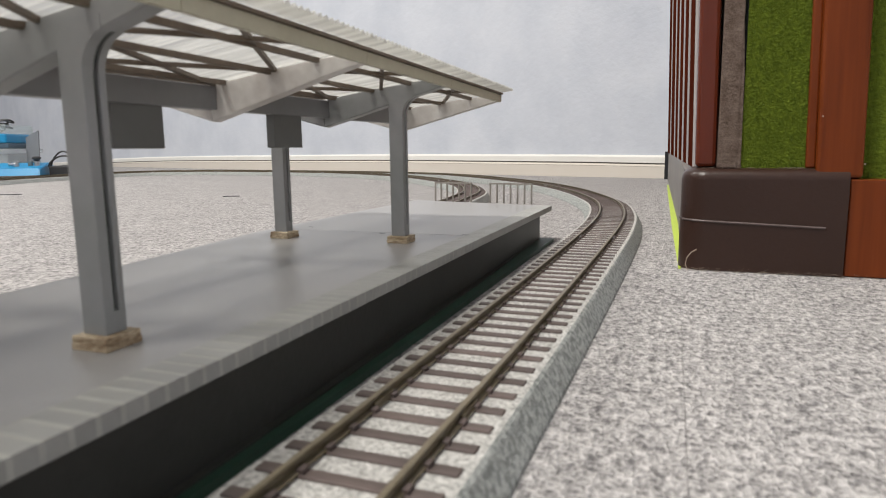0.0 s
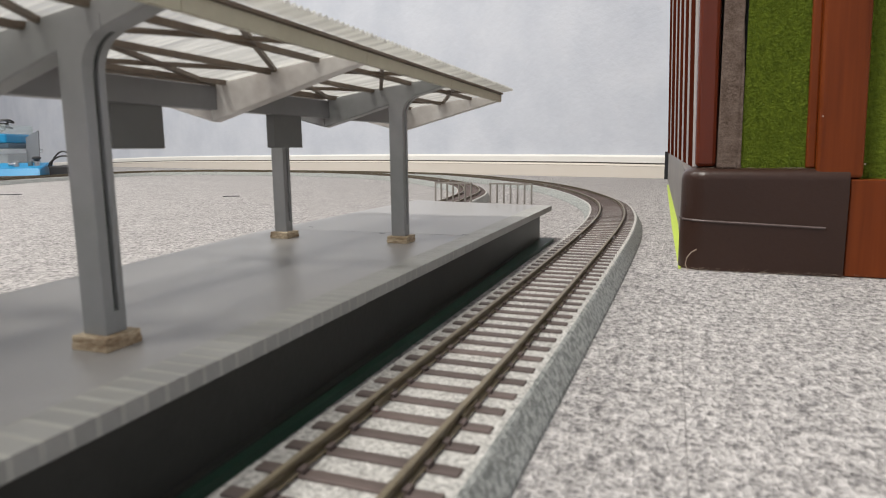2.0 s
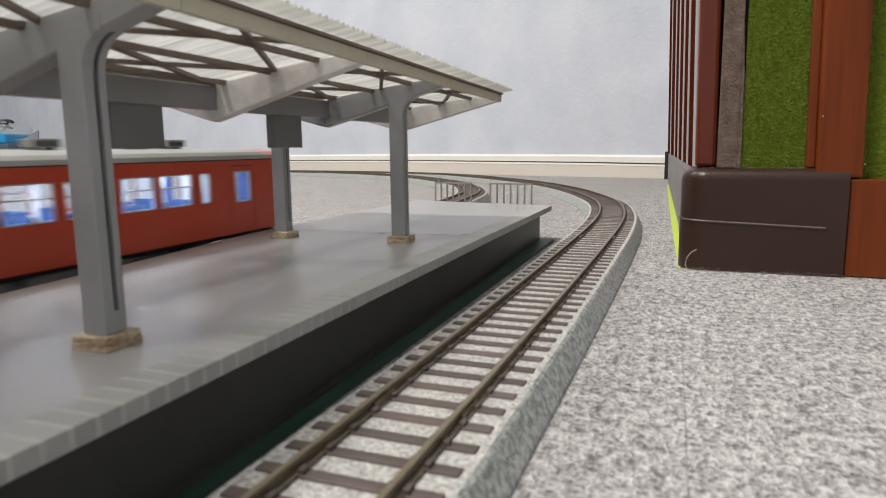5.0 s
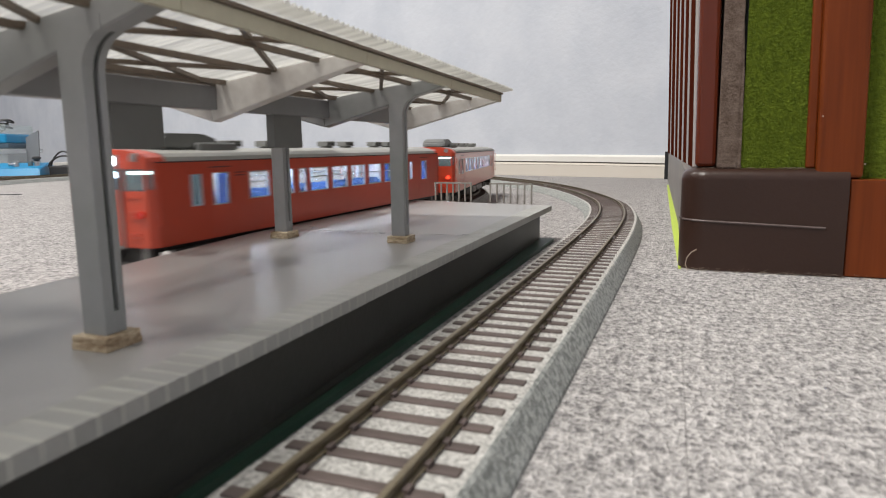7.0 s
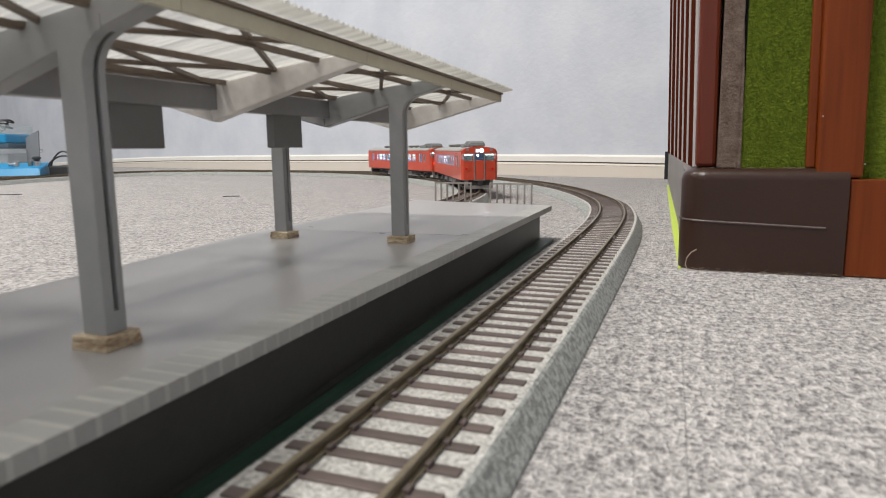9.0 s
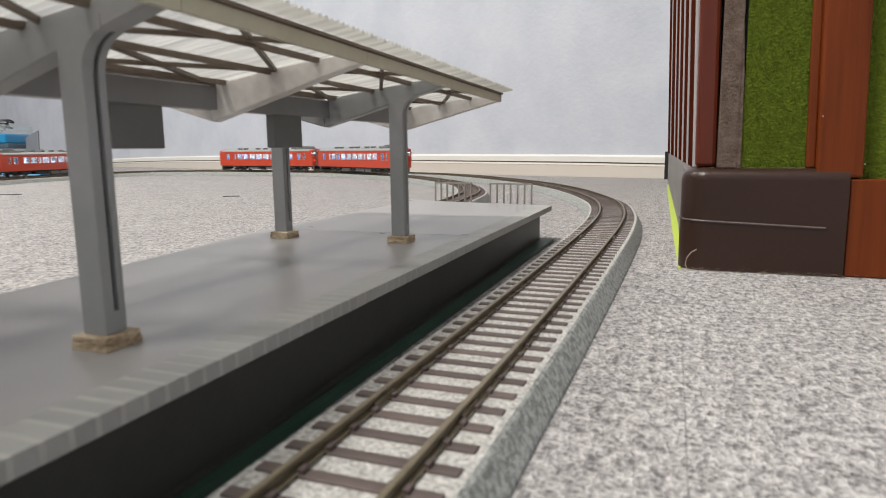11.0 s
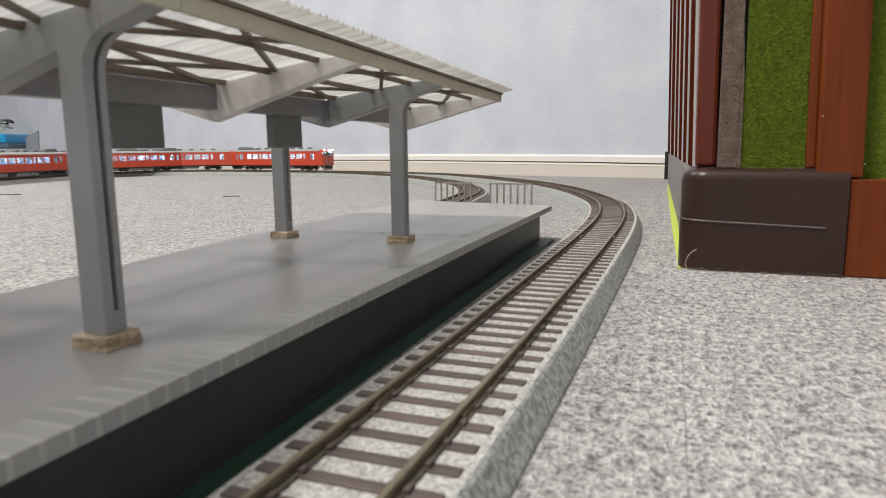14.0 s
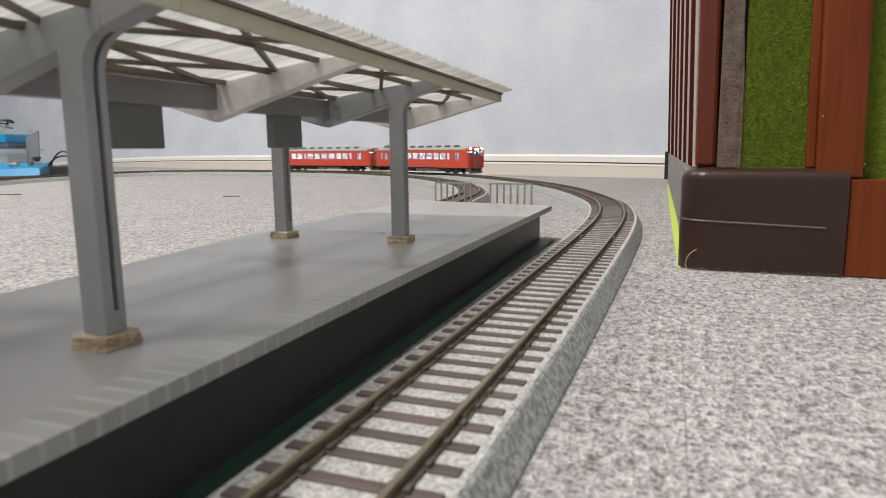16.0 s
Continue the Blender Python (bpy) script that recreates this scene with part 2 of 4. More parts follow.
def part(name, bm, material, parent=None, label="", smooth=False, at=None):
    mats = material if isinstance(material, (list, tuple)) else (material,)
    ob = new(name, mesh_of(name, bm, *mats, smooth=smooth))
    ob.parent = parent
    if at is not None:
        ob.matrix_basis = at
    if label:
        ob["label"] = label
    return ob


def box(bm, x0, x1, y0, y1, z0, z1, bevel=0.0, index=0):
    vs = [bm.verts.new((x, y, z)) for z in (z0, z1) for x, y in ((x0, y0), (x1, y0), (x1, y1), (x0, y1))]
    fs = [bm.faces.new([vs[i] for i in q]) for q in ((3, 2, 1, 0), (4, 5, 6, 7), (0, 1, 5, 4), (1, 2, 6, 5), (2, 3, 7, 6), (3, 0, 4, 7))]
    for f in fs:
        f.material_index = index
    if bevel:
        edges = list({e for f in fs for e in f.edges})
        bmesh.ops.bevel(bm, geom=edges, offset=bevel, segments=2, affect="EDGES", profile=0.5)
    return bm


def prism(bm, outline, axis, a, b, index=0):
    """Extrude a closed outline of (u, v) along an axis from a to b."""
    def at(u, v, w):
        return {"x": (w, u, v), "y": (u, w, v), "z": (u, v, w)}[axis]
    lo = [bm.verts.new(at(u, v, a)) for u, v in outline]
    hi = [bm.verts.new(at(u, v, b)) for u, v in outline]
    n = len(outline)
    fs = [bm.faces.new(lo), bm.faces.new(hi[::-1])]
    fs += [bm.faces.new((lo[i], hi[i], hi[(i + 1) % n], lo[(i + 1) % n])) for i in range(n)]
    for f in fs:
        f.material_index = index
    return bm


def rod(bm, a, b, r, sides=8, index=0, r2=None):
    a, b = Vector(a), Vector(b)
    q = (b - a).to_track_quat("Z", "Y")
    rings = []
    for p, rr in ((a, r), (b, r if r2 is None else r2)):
        rings.append([bm.verts.new(p + q @ Vector((math.cos(2 * math.pi * i / sides) * rr, math.sin(2 * math.pi * i / sides) * rr, 0))) for i in range(sides)])
    fs = [bm.faces.new((rings[0][i], rings[0][(i + 1) % sides], rings[1][(i + 1) % sides], rings[1][i])) for i in range(sides)]
    fs += [bm.faces.new(rings[0][::-1]), bm.faces.new(rings[1])]
    for f in fs:
        f.material_index = index
    return bm


def bar(bm, a, b, w, h, index=0):
    """A square bar from a to b, w wide and h high."""
    a, b = Vector(a), Vector(b)
    d = (b - a).normalized()
    side = d.cross(Vector((0, 0, 1))).normalized() * w / 2
    up = side.cross(d).normalized() * h / 2
    lo = [bm.verts.new(a + s * side + u * up) for s, u in ((-1, -1), (1, -1), (1, 1), (-1, 1))]
    hi = [bm.verts.new(b + s * side + u * up) for s, u in ((-1, -1), (1, -1), (1, 1), (-1, 1))]
    fs = [bm.faces.new((lo[i], lo[(i + 1) % 4], hi[(i + 1) % 4], hi[i])) for i in range(4)] + [bm.faces.new(lo[::-1]), bm.faces.new(hi)]
    for f in fs:
        f.material_index = index
    return bm


def tube(bm, points, r, sides=6):
    """A round cable through points."""
    rings = []
    pts = [Vector(p) for p in points]
    for i, p in enumerate(pts):
        d = (pts[min(i + 1, len(pts) - 1)] - pts[max(i - 1, 0)]).normalized()
        q = d.to_track_quat("Z", "Y")
        rings.append([bm.verts.new(p + q @ Vector((math.cos(2 * math.pi * k / sides) * r, math.sin(2 * math.pi * k / sides) * r, 0))) for k in range(sides)])
    for a, b in zip(rings, rings[1:]):
        for k in range(sides):
            bm.faces.new((a[k], a[(k + 1) % sides], b[(k + 1) % sides], b[k]))
    bm.faces.new(rings[0][::-1])
    bm.faces.new(rings[-1])
    return bm


def B():
    return bmesh.new()


# ---- the room ----
WALL_A, WALL_B = Vector((420.0, 1051.0)), Vector((-3620.0, 2458.0))   # foot of the far wall


def wall(name, a, b, thick, label):
    """A wall from a to b, its face on that line, its thickness to the right of the way."""
    a, b = Vector(a), Vector(b)
    d = (b - a).normalized()
    n = Vector((d.y, -d.x)) * thick
    bm = prism(B(), [tuple(a), tuple(b), tuple(b + n), tuple(a + n)], "z", -20, 2420)
    return tagged(part(name, bm, WALLPAPER), label, "wall", kind="structure")


def room():
    bm = box(B(), -3800, 1400, -2100, 2700, -30, -4)
    tagged(part("subfloor", bm, mat("subfloor_board", (0.2, 0.17, 0.14), 0.8, second=(0.16, 0.13, 0.1), scale=8)), "bare board under the grey carpet", "floor", kind="structure")
    # two carpet pieces meet in a thin seam beside the track
    seam = lambda y: 4.6 - 0.0294 * y
    y0, y1 = -2000, 2600
    bm = prism(B(), [(-3650, y0), (seam(y0) - 0.08, y0), (seam(y1) - 0.08, y1), (-3650, y1)], "z", -3.9, 0)
    tagged(part("floor", bm, CARPET), "pale grey mottled needle-felt carpet on the floor", "carpet", kind="structure")
    bm = prism(B(), [(seam(y0) + 0.045, y0), (1300, y0), (1300, y1), (seam(y1) + 0.045, y1)], "z", -4, 0)
    tagged(part("floor", bm, CARPET), "pale grey mottled needle-felt carpet beyond the seam", "carpet", kind="structure")
    wall("wall_north", WALL_A, WALL_B, 120, "pale blue-grey textured wallpaper wall")
    wall("wall_west", (-3620, 2600), (-3620, -2000), 120, "pale blue-grey textured wallpaper wall")
    wall("wall_south", (-3620, -2000), (1250, -2000), 120, "pale blue-grey textured wallpaper wall")
    wall("wall_east", (1250, -2000), (1250, 1200), 120, "pale blue-grey textured wallpaper wall")
    wall("wall_northeast", (1250, 760), (400, 1056), 120, "pale blue-grey textured wallpaper wall")
    bm = box(B(), -3750, 1400, -2120, 2720, 2400, 2440)
    tagged(part("ceiling", bm, CEILING), "plain white papered ceiling", "ceiling", kind="structure")
    # skirting board in two steps with a dark groove, standing a little out of true
    d = (WALL_B - WALL_A).normalized()
    n = Vector((d.y, -d.x)) * -1.0

    def run(name, z0, z1, out, material, label):
        bm = B()
        rings = []
        for i in range(61):
            s = 60 + 3600 * i / 60
            p = WALL_A + d * s
            w = -13.0 * max(0.0, (s - 1750) / 1000) ** 2 + 2.5 * math.exp(-((s - 1150) / 420) ** 2)
            w -= 3.0 * max(0.0, (650 - s) / 300)
            lo = z0 + (w if z0 > 1 else 0)
            ring = []
            c = 3.4 if z1 - z0 > 5 else 0.8
            for o, z in ((-1.0, lo), (out, lo), (out, z1 + w - c), (out - c, z1 + w), (-1.0, z1 + w)):
                q = p + n * o
                ring.append(bm.verts.new((q.x, q.y, z)))
            rings.append(ring)
        for a, b in zip(rings, rings[1:]):
            for k in range(5):
                bm.faces.new((a[k], a[(k + 1) % 5], b[(k + 1) % 5], b[k]))
        bm.faces.new(rings[0])
        bm.faces.new(rings[-1][::-1])
        return tagged(part(name, bm, material), label, "skirting", kind="structure")
    run("baseboard", 0, 25.6, 7.0, CREAM, "lower cream step of the skirting board")
    run("trim", 25.0, 28.0, 4.0, GROOVE, "dark groove along the skirting board")
    run("trim", 20.9, 22.0, 7.2, SEAM, "thin brown joint line along the skirting board")
    run("baseboard", 27.6, 41.0, 6.0, CREAM_TOP, "upper pale step of the skirting board")


room()


def ceiling_light(x, y, r):
    t = thing("ceiling_light", x, y, 2400, "round white ceiling lamp with a flat diffuser", "lamp", "ceiling lights")
    part("mount", rod(B(), (0, 0, -30), (0, 0, 0), r * 0.4, 24), SILVER, t)
    part("diffuser", rod(B(), (0, 0, -60), (0, 0, -30), r, 32), INSIDE, t, "white plastic diffuser")
    return t


ceiling_light(-700, -600, 260)
ceiling_light(-1900, 350, 220)

# ---- the two track loops ----
OUTER = [(-47, -300), (-47, 0), (-47, 200), (-48, 330), (-50, 420), (-56, 500), (-69, 580), (-90, 650), (-118, 725), (-160, 815),
         (-215, 905), (-282, 990), (-352, 1073), (-430, 1143), (-517, 1191), (-644, 1239), (-779, 1273), (-925, 1298), (-1080, 1312), (-1214, 1280),
         (-1279, 1173), (-1267, 1009), (-1228, 845), (-1193, 704), (-1152, 520), (-1145, 200), (-1090, -200), (-900, -560), (-550, -720), (-200, -600)]
INNER = [(-201, -200), (-201, 0), (-201, 250), (-201, 450), (-205, 540), (-213, 600), (-228, 685), (-262, 777), (-300, 850), (-350, 920),
         (-450, 1037), (-602, 1158), (-747, 1220), (-892, 1253), (-1044, 1268), (-1174, 1238), (-1235, 1133), (-1219, 971), (-1176, 809), (-1139, 672),
         (-1085, 480), (-1080, 200), (-1020, -150), (-850, -420), (-550, -540), (-300, -420)]
SLEEPER_TOP, RAIL_H = 8.0, 2.2
RAIL_Z = SLEEPER_TOP + RAIL_H


class Loop:
    """A closed plan curve, walked by its length in millimetres."""

    def __init__(self, points):
        p = np.array(points, float)
        n, out = len(p), []
        for i in range(n):
            a, b, c, d = p[i - 1], p[i], p[(i + 1) % n], p[(i + 2) % n]
            for k in range(40):
                t = k / 40
                out.append(0.5 * (2 * b + (c - a) * t + (2 * a - 5 * b + 4 * c - d) * t * t + (3 * b - a - 3 * c + d) * t ** 3))
        q = np.array(out)
        for _ in range(150):
            q = (np.roll(q, 1, 0) + 2 * q + np.roll(q, -1, 0)) / 4
        self.q = np.vstack([q, q[:1]])
        self.s = np.concatenate([[0], np.cumsum(np.linalg.norm(np.diff(self.q, axis=0), axis=1))])
        self.length = float(self.s[-1])

    def at(self, s):
        s = s % self.length
        return Vector((float(np.interp(s, self.s, self.q[:, 0])), float(np.interp(s, self.s, self.q[:, 1]))))

    def way(self, s):
        return (self.at(s + 3) - self.at(s - 3)).normalized()


OUT, INN = Loop(OUTER), Loop(INNER)


def sweep(bm, loop, outline, z0, step=9.0, index=0):
    """Carry a closed outline of (side, height) round the loop."""
    n = int(loop.length / step)
    rings = []
    for i in range(n):
        s = loop.length * i / n
        p, d = loop.at(s), loop.way(s)
        side = Vector((d.y, -d.x))
        rings.append([bm.verts.new((p.x + side.x * u, p.y + side.y * u, z0 + v)) for u, v in outline])
    k = len(outline)
    for i in range(n):
        a, b = rings[i], rings[(i + 1) % n]
        for j in range(k):
            f = bm.faces.new((a[j], a[(j + 1) % k], b[(j + 1) % k], b[j]))
            f.material_index = index if not isinstance(index, (list, tuple)) else index[j]
    return bm


def sleeper_mesh():
    bm = box(B(), -15.5, 15.5, -1.45, 1.45, -1.6, 0, 0.22)
    for x in (-8.8, 8.8):
        for sx in (-1, 1):
            box(bm, x + sx * 1.3 - 0.55, x + sx * 1.3 + 0.55, -1.0, 1.0, -0.1, 0.8)
    return mesh_of("sleeper", bm, SLEEPER)


SLEEPER_MESH = sleeper_mesh()


def track(loop, label, first, count, phase):
    t = thing("model_railway_track", 0, 0, 0, label, "railway track", "railway track loops")
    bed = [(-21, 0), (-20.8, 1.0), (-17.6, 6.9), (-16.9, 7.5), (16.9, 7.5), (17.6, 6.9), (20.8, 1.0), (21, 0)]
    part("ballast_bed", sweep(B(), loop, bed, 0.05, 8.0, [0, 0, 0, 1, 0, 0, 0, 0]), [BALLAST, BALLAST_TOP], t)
    for x in (-8.8, 8.8):
        prof = [(-1.3, 0), (-1.3, 0.3), (-0.3, 0.55), (-0.3, 1.45), (-0.6, 1.7), (-0.6, 2.1), (-0.5, 2.2), (0.5, 2.2), (0.6, 2.1), (0.6, 1.7), (0.3, 1.45), (0.3, 0.55), (1.3, 0.3), (1.3, 0)]
        part("rail", sweep(B(), loop, [(x + u, v) for u, v in prof], SLEEPER_TOP, 8.0, [1 if i == 6 else 0 for i in range(14)]), [RAIL, RAIL_TOP], t)
    n = int(loop.length / 8.21)
    verts, faces = [], []
    src = SLEEPER_MESH
    base = [v.co.copy() for v in src.vertices]
    polys = [tuple(p.vertices) for p in src.polygons]
    for i in range(n):
        s = phase + i * loop.length / n
        p, d = loop.at(s), loop.way(s)
        m = Matrix.Translation((p.x * MM, p.y * MM, SLEEPER_TOP * MM)) @ Matrix.Rotation(math.atan2(d.y, d.x) - math.pi / 2, 4, "Z")
        if first <= i < first + count:
            ob = new("sleeper", src)
            ob.parent = t
            ob.matrix_basis = m
        else:
            o = len(verts)
            verts += [m @ v for v in base]
            faces += [tuple(o + k for k in f) for f in polys]
    me = bpy.data.meshes.new("far_sleepers")
    me.from_pydata([tuple(v) for v in verts], [], faces)
    me.materials.append(SLEEPER)
    rest = new("far_sleepers", me)
    rest.parent = t
    tagged(rest, kind="stuff")
    # rail joiners where two lengths of track meet
    for k in range(12):
        s = 412 + 246 * k
        p, d = loop.at(s), loop.way(s)
        for x in (-8.8, 8.8):
            bm = box(B(), -1.0, 1.0, -4.2, 4.2, 0.3, 1.3, 0.15)
            part("rail_joiner", bm, SILVER if k % 2 else RAIL, t, at=Matrix.Translation((p.x * MM, p.y * MM, SLEEPER_TOP * MM)) @ Matrix.Rotation(math.atan2(d.y, d.x) - math.pi / 2, 4, "Z") @ Matrix.Translation((x * MM, 0, 0)))
    return t


# ---- island platform ----
PT = 21.0   # platform top


def edge_x(y):
    return -74.6 - 0.0175 * y


def platform():
    t = thing("platform", 0, 0, 0, "grey model station island platform with tiled edge", "railway platform")
    left = [(-152, -140), (-162, 60), (-170.5, 155), (-181.5, 240), (-182, 300), (-182.5, 424)]
    right = [(edge_x(402), 402), (edge_x(-140), -140)]
    for name, y0, y1 in (("slab", -140, 254.8), ("slab", 255.2, 430)):
        pts = []
        lx = lambda y: float(np.interp(y, [p[1] for p in left], [p[0] for p in left]))
        ys = [y for _, y in left if y0 < y < y1]
        if y1 > 400:
            pts = [(lx(y0), y0)] + [(lx(y), y) for y in ys] + [(edge_x(402) - 9.3, 402), (edge_x(y0) - 9.3, y0)]
        else:
            pts = [(lx(y0), y0)] + [(lx(y), y) for y in ys] + [(lx(y1), y1), (edge_x(y1) - 9.3, y1), (edge_x(y0) - 9.3, y0)]
        part(name, prism(B(), pts, "z", PT - 3.7, PT), PLATFORM, t)
    part("edge_bed", prism(B(), [(edge_x(402) - 9.4, 402), (edge_x(402) - 0.06, 402), (edge_x(-140) - 0.06, -140), (edge_x(-140) - 9.4, -140)], "z", PT - 3.08, PT - 0.01), JOINT, t, "pale joints between the edge tiles")
    wall_pts = [(-91, 389), (-86.2, 389), (-81.4, 200), (-77.6, 95), (-76.4, -140), (-91, -140)]
    part("side_wall", prism(B(), wall_pts, "z", 1.9, PT - 3.12), BLACK, t, "black platform side wall")
    part("side_wall", prism(B(), [(-176, 389), (-170, 389), (-148, -140), (-154, -140)], "z", 1.9, PT - 3.75), BLACK, t, "black platform side wall")
    part("end_wall", prism(B(), [(-170, 384), (-91, 384), (-91, 388), (-170, 388)], "z", 1.9, PT - 3.75), BLACK, t, "black platform end wall")
    part("base_strip", prism(B(), [(-92, 388.5), (-86.5, 388.5), (-80.2, 250), (-76.0, 95), (-72.9, -140), (-92, -140)], "z", 1.9, 2.5), BLACK, t)
    part("base_plate", prism(B(), [(-178, 392), (-78.2, 392), (-70.5, -140), (-155, -140)], "z", 0.1, 2.0), GREEN, t, "dark green base plate")
    # drain covers and nail heads on the deck
    for x, y in ((-88.7, 257.4), (-125, 252.8), (-167.6, 264.2)):
        part("deck_clip", box(B(), x - 1.3, x + 1.3, y - 0.6, y + 0.6, PT - 0.1, PT + 0.12, 0.05), SIGN, t)
    mesh = mesh_of("edge_tile", box(B(), -9.1, 0, -1.72, 1.72, -3.15, 0, 0.14), TILE)
    for i in range(125):
        y = -138 + 4.33 * i
        if y > 400:
            break
        ob = new("edge_tile", mesh)
        ob.parent = t
        ob.matrix_basis = pose(edge_x(y) * MM, y * MM, (PT + 0.05) * MM, 0, 0, 1.0)
    return t


platform()


# ---- butterfly canopy ----
FRAMES = [22, 92.5, 163.5, 234, 305]
CX, EAVE = -131.8, 49.0


def canopy():
    t = thing("platform_canopy", CX, 0, PT, "grey butterfly platform canopy with milky corrugated roof", "canopy", turn=1.14)
    z = lambda v: v - PT
    ez = lambda y: 80.7 - 0.0115 * max(0.0, y - 92)   # the eaves sink a little towards the far end
    drop = lambda y, u: (ez(y) - 80.7) * u
    # y-shaped frames: columns carry every second one
    for i, y in enumerate(FRAMES):
        for s in (-1, 1):
            carried = i % 2 == 1
            e = ez(y)
            prof = [(0, z(65.6)), (EAVE * s, z(e + 0.1)), (EAVE * s, z(e + 3.6)), (23 * s, z(e * 0.47 + 42.2)), (0, z(76.2))]
            y_near, y_far = (y - 6.5, y - 1.65) if carried else (y - 2.2, y + 2.2)
            bm = prism(B(), prof, "y", y_near, y_far)
            bmesh.ops.bevel(bm, geom=[e for e in bm.edges if abs(e.verts[0].co.y - e.verts[1].co.y) < 0.01], offset=0.35, segments=1, affect="EDGES")
            part("rafter", bm, STEEL if carried else RAFTER, t, "" if carried else "weathered pinkish-grey beam")
    for y0, y1 in zip(FRAMES, FRAMES[1:]):
        part("ridge_beam", box(B(), -2.3, 2.3, y0 + 2.3, y1 - 2.3, z(69.0), z(75.8), 0.3), SHADED_BEAM, t)
        for s in (-1, 1):
            for u in (0.10, 0.42, 0.74):
                x = s * EAVE * u
                zz = z(76.0 + 8.1 * u)
                part("purlin", bar(B(), (x, y0, zz + drop(y0, u)), (x, y1, zz + drop(y1, u)), 1.5, 1.4), PURLIN, t)
            h = lambda u: z(76.1 + 8.1 * u)
            for ya, ua, yb, ub in ((0.03, 0.46, 0.97, 0.03), (0.03, 0.05, 0.97, 0.46), (0.22, 0.98, 0.97, 0.46), (0.03, 0.52, 0.80, 0.98)):
                pa = (s * EAVE * ua, y0 + (y1 - y0) * ya, h(ua) + drop(y0, ua))
                pb = (s * EAVE * ub, y0 + (y1 - y0) * yb, h(ub) + drop(y1, ub))
                part("brace", bar(B(), pa, pb, 1.25, 1.1), PURLIN, t)
    # cream eaves boards, corrugated sheets above them
    for s in (-1, 1):
        x = s * (EAVE + 0.7)
        ya, yb = FRAMES[0] - 3, FRAMES[-1] + 2.5
        joints = [ya, 92.5, 164, 234.5, yb]
        for y0, y1 in zip(joints, joints[1:]):
            part("eaves_board", bar(B(), (x, y0 + 0.1, z(ez(y0) + 1.75)), (x, y1 - 0.1, z(ez(y1) + 1.75)), 1.4, 3.3), FASCIA, t)
            part("eaves_capping", bar(B(), (x + s * 0.2, y0, z(ez(y0) + 3.95)), (x + s * 0.2, y1 + 0.01, z(ez(y1) + 3.95)), 2.8, 0.8), PURLIN, t, "dark brown eaves capping")
        bm = B()
        n = int((yb + 2 - ya) / 0.42)
        rows = []
        for i in range(n + 1):
            y = ya + (yb + 2 - ya) * i / n
            w = 0.42 * math.sin(2 * math.pi * y / 2.6)
            rows.append([bm.verts.new((s * u, y, z(77.4) + 0.168 * u + w + d + drop(y, u / EAVE))) for u, d in ((0.5, 0), (28, 0), (EAVE + 6.6, 0), (EAVE + 6.6, 0.35), (EAVE + 1.4, 0.35))])
        for a, b in zip(rows, rows[1:]):
            for k in range(4):
                bm.faces.new((a[k], a[k + 1], b[k + 1], b[k]))
        part("roof_sheet", bm, SHEET, t, "milky corrugated plastic sheet")
    # columns: two plates with a dark slot between them, swept out into the arm by a rounded haunch
    for y in FRAMES[1::2]:
        for s, cx in ((1, 30.4 + (234 - y) * 0.006), (-1, -22.4 + (234 - y) * 0.006)):
            w, d = 2.8, 2.5
            yy = y - 6.6 + d
            under = lambda x: z(65.6) + (ez(y) + 0.1 - 65.6) * abs(x) / EAVE
            bm = B()
            zt = under(cx) + 0.4
            for a, b in ((-d, -0.1), (0.95, d)):
                box(bm, cx - w, cx + w, yy + a, yy + b, 2.5, zt, 0.3)
            box(bm, cx - w + 1.1, cx + w - 1.1, yy - 0.3, yy + 1.1, 2.5, zt, index=1)
            box(bm, cx - w + 0.05, cx + w - 0.05, yy - 0.3, yy + 1.1, 2.5, 6.9)
            col = part("column", bm, [STEEL, SLOT], t)
            lean, r = math.atan2(ez(y) - 65.5, EAVE), 7.0

            def haunch(edge, radius):
                xc = edge + s * radius
                zc = under(xc) - radius / math.cos(lean)
                arc = [math.pi - (math.pi / 2 - lean) * k / 10 for k in range(11)]
                hp = [(xc + s * radius * math.cos(q), zc + radius * math.sin(q)) for q in arc]
                return [(cx - s * (w - 0.4), hp[0][1])] + hp + [(hp[-1][0], hp[-1][1] + 2.5), (cx - s * (w - 0.4), under(cx) + 2.5)]
            hb = B()
            for a, b in ((-d - 0.03, -0.1), (0.95, d + 0.03)):
                prism(hb, haunch(cx + s * (w - 0.02), r), "y", yy + a, yy + b)
            prism(hb, haunch(cx + s * (w - 1.1), r + 1.1), "y", yy - 0.2, yy + 1.0, index=1)
            part("haunch", hb, [STEEL, SLOT], col)
            fb = B()
            box(fb, cx - 4.0, cx + 4.5, yy - 4.3, yy + 4.2, 0, 1.35, 0.2)
            box(fb, cx - 3.9, cx + 4.4, yy - 4.2, yy + 4.1, 1.35, 2.7, 0.2)
            part("foot_block", fb, FOOT, col, "chipped wooden foot block")
    return t


canopy()


def hanging_sign(y):
    t = thing("hanging_sign", CX - 0.0199 * y, y, 57.8, "blank dark grey station sign box hung under canopy beam", "sign", "hanging signs")
    part("panel", box(B(), -1.7, 1.7, -8.4, 8.4, 0, 11.6, 0.3), SIGN, t)
    part("bracket", box(B(), -1.2, 1.2, -6, -3.5, 11.5, 12.2), STEEL, t)
    part("bracket", box(B(), -1.2, 1.2, 3.5, 6, 11.5, 12.2), STEEL, t)


hanging_sign(131.0)
hanging_sign(199.5)


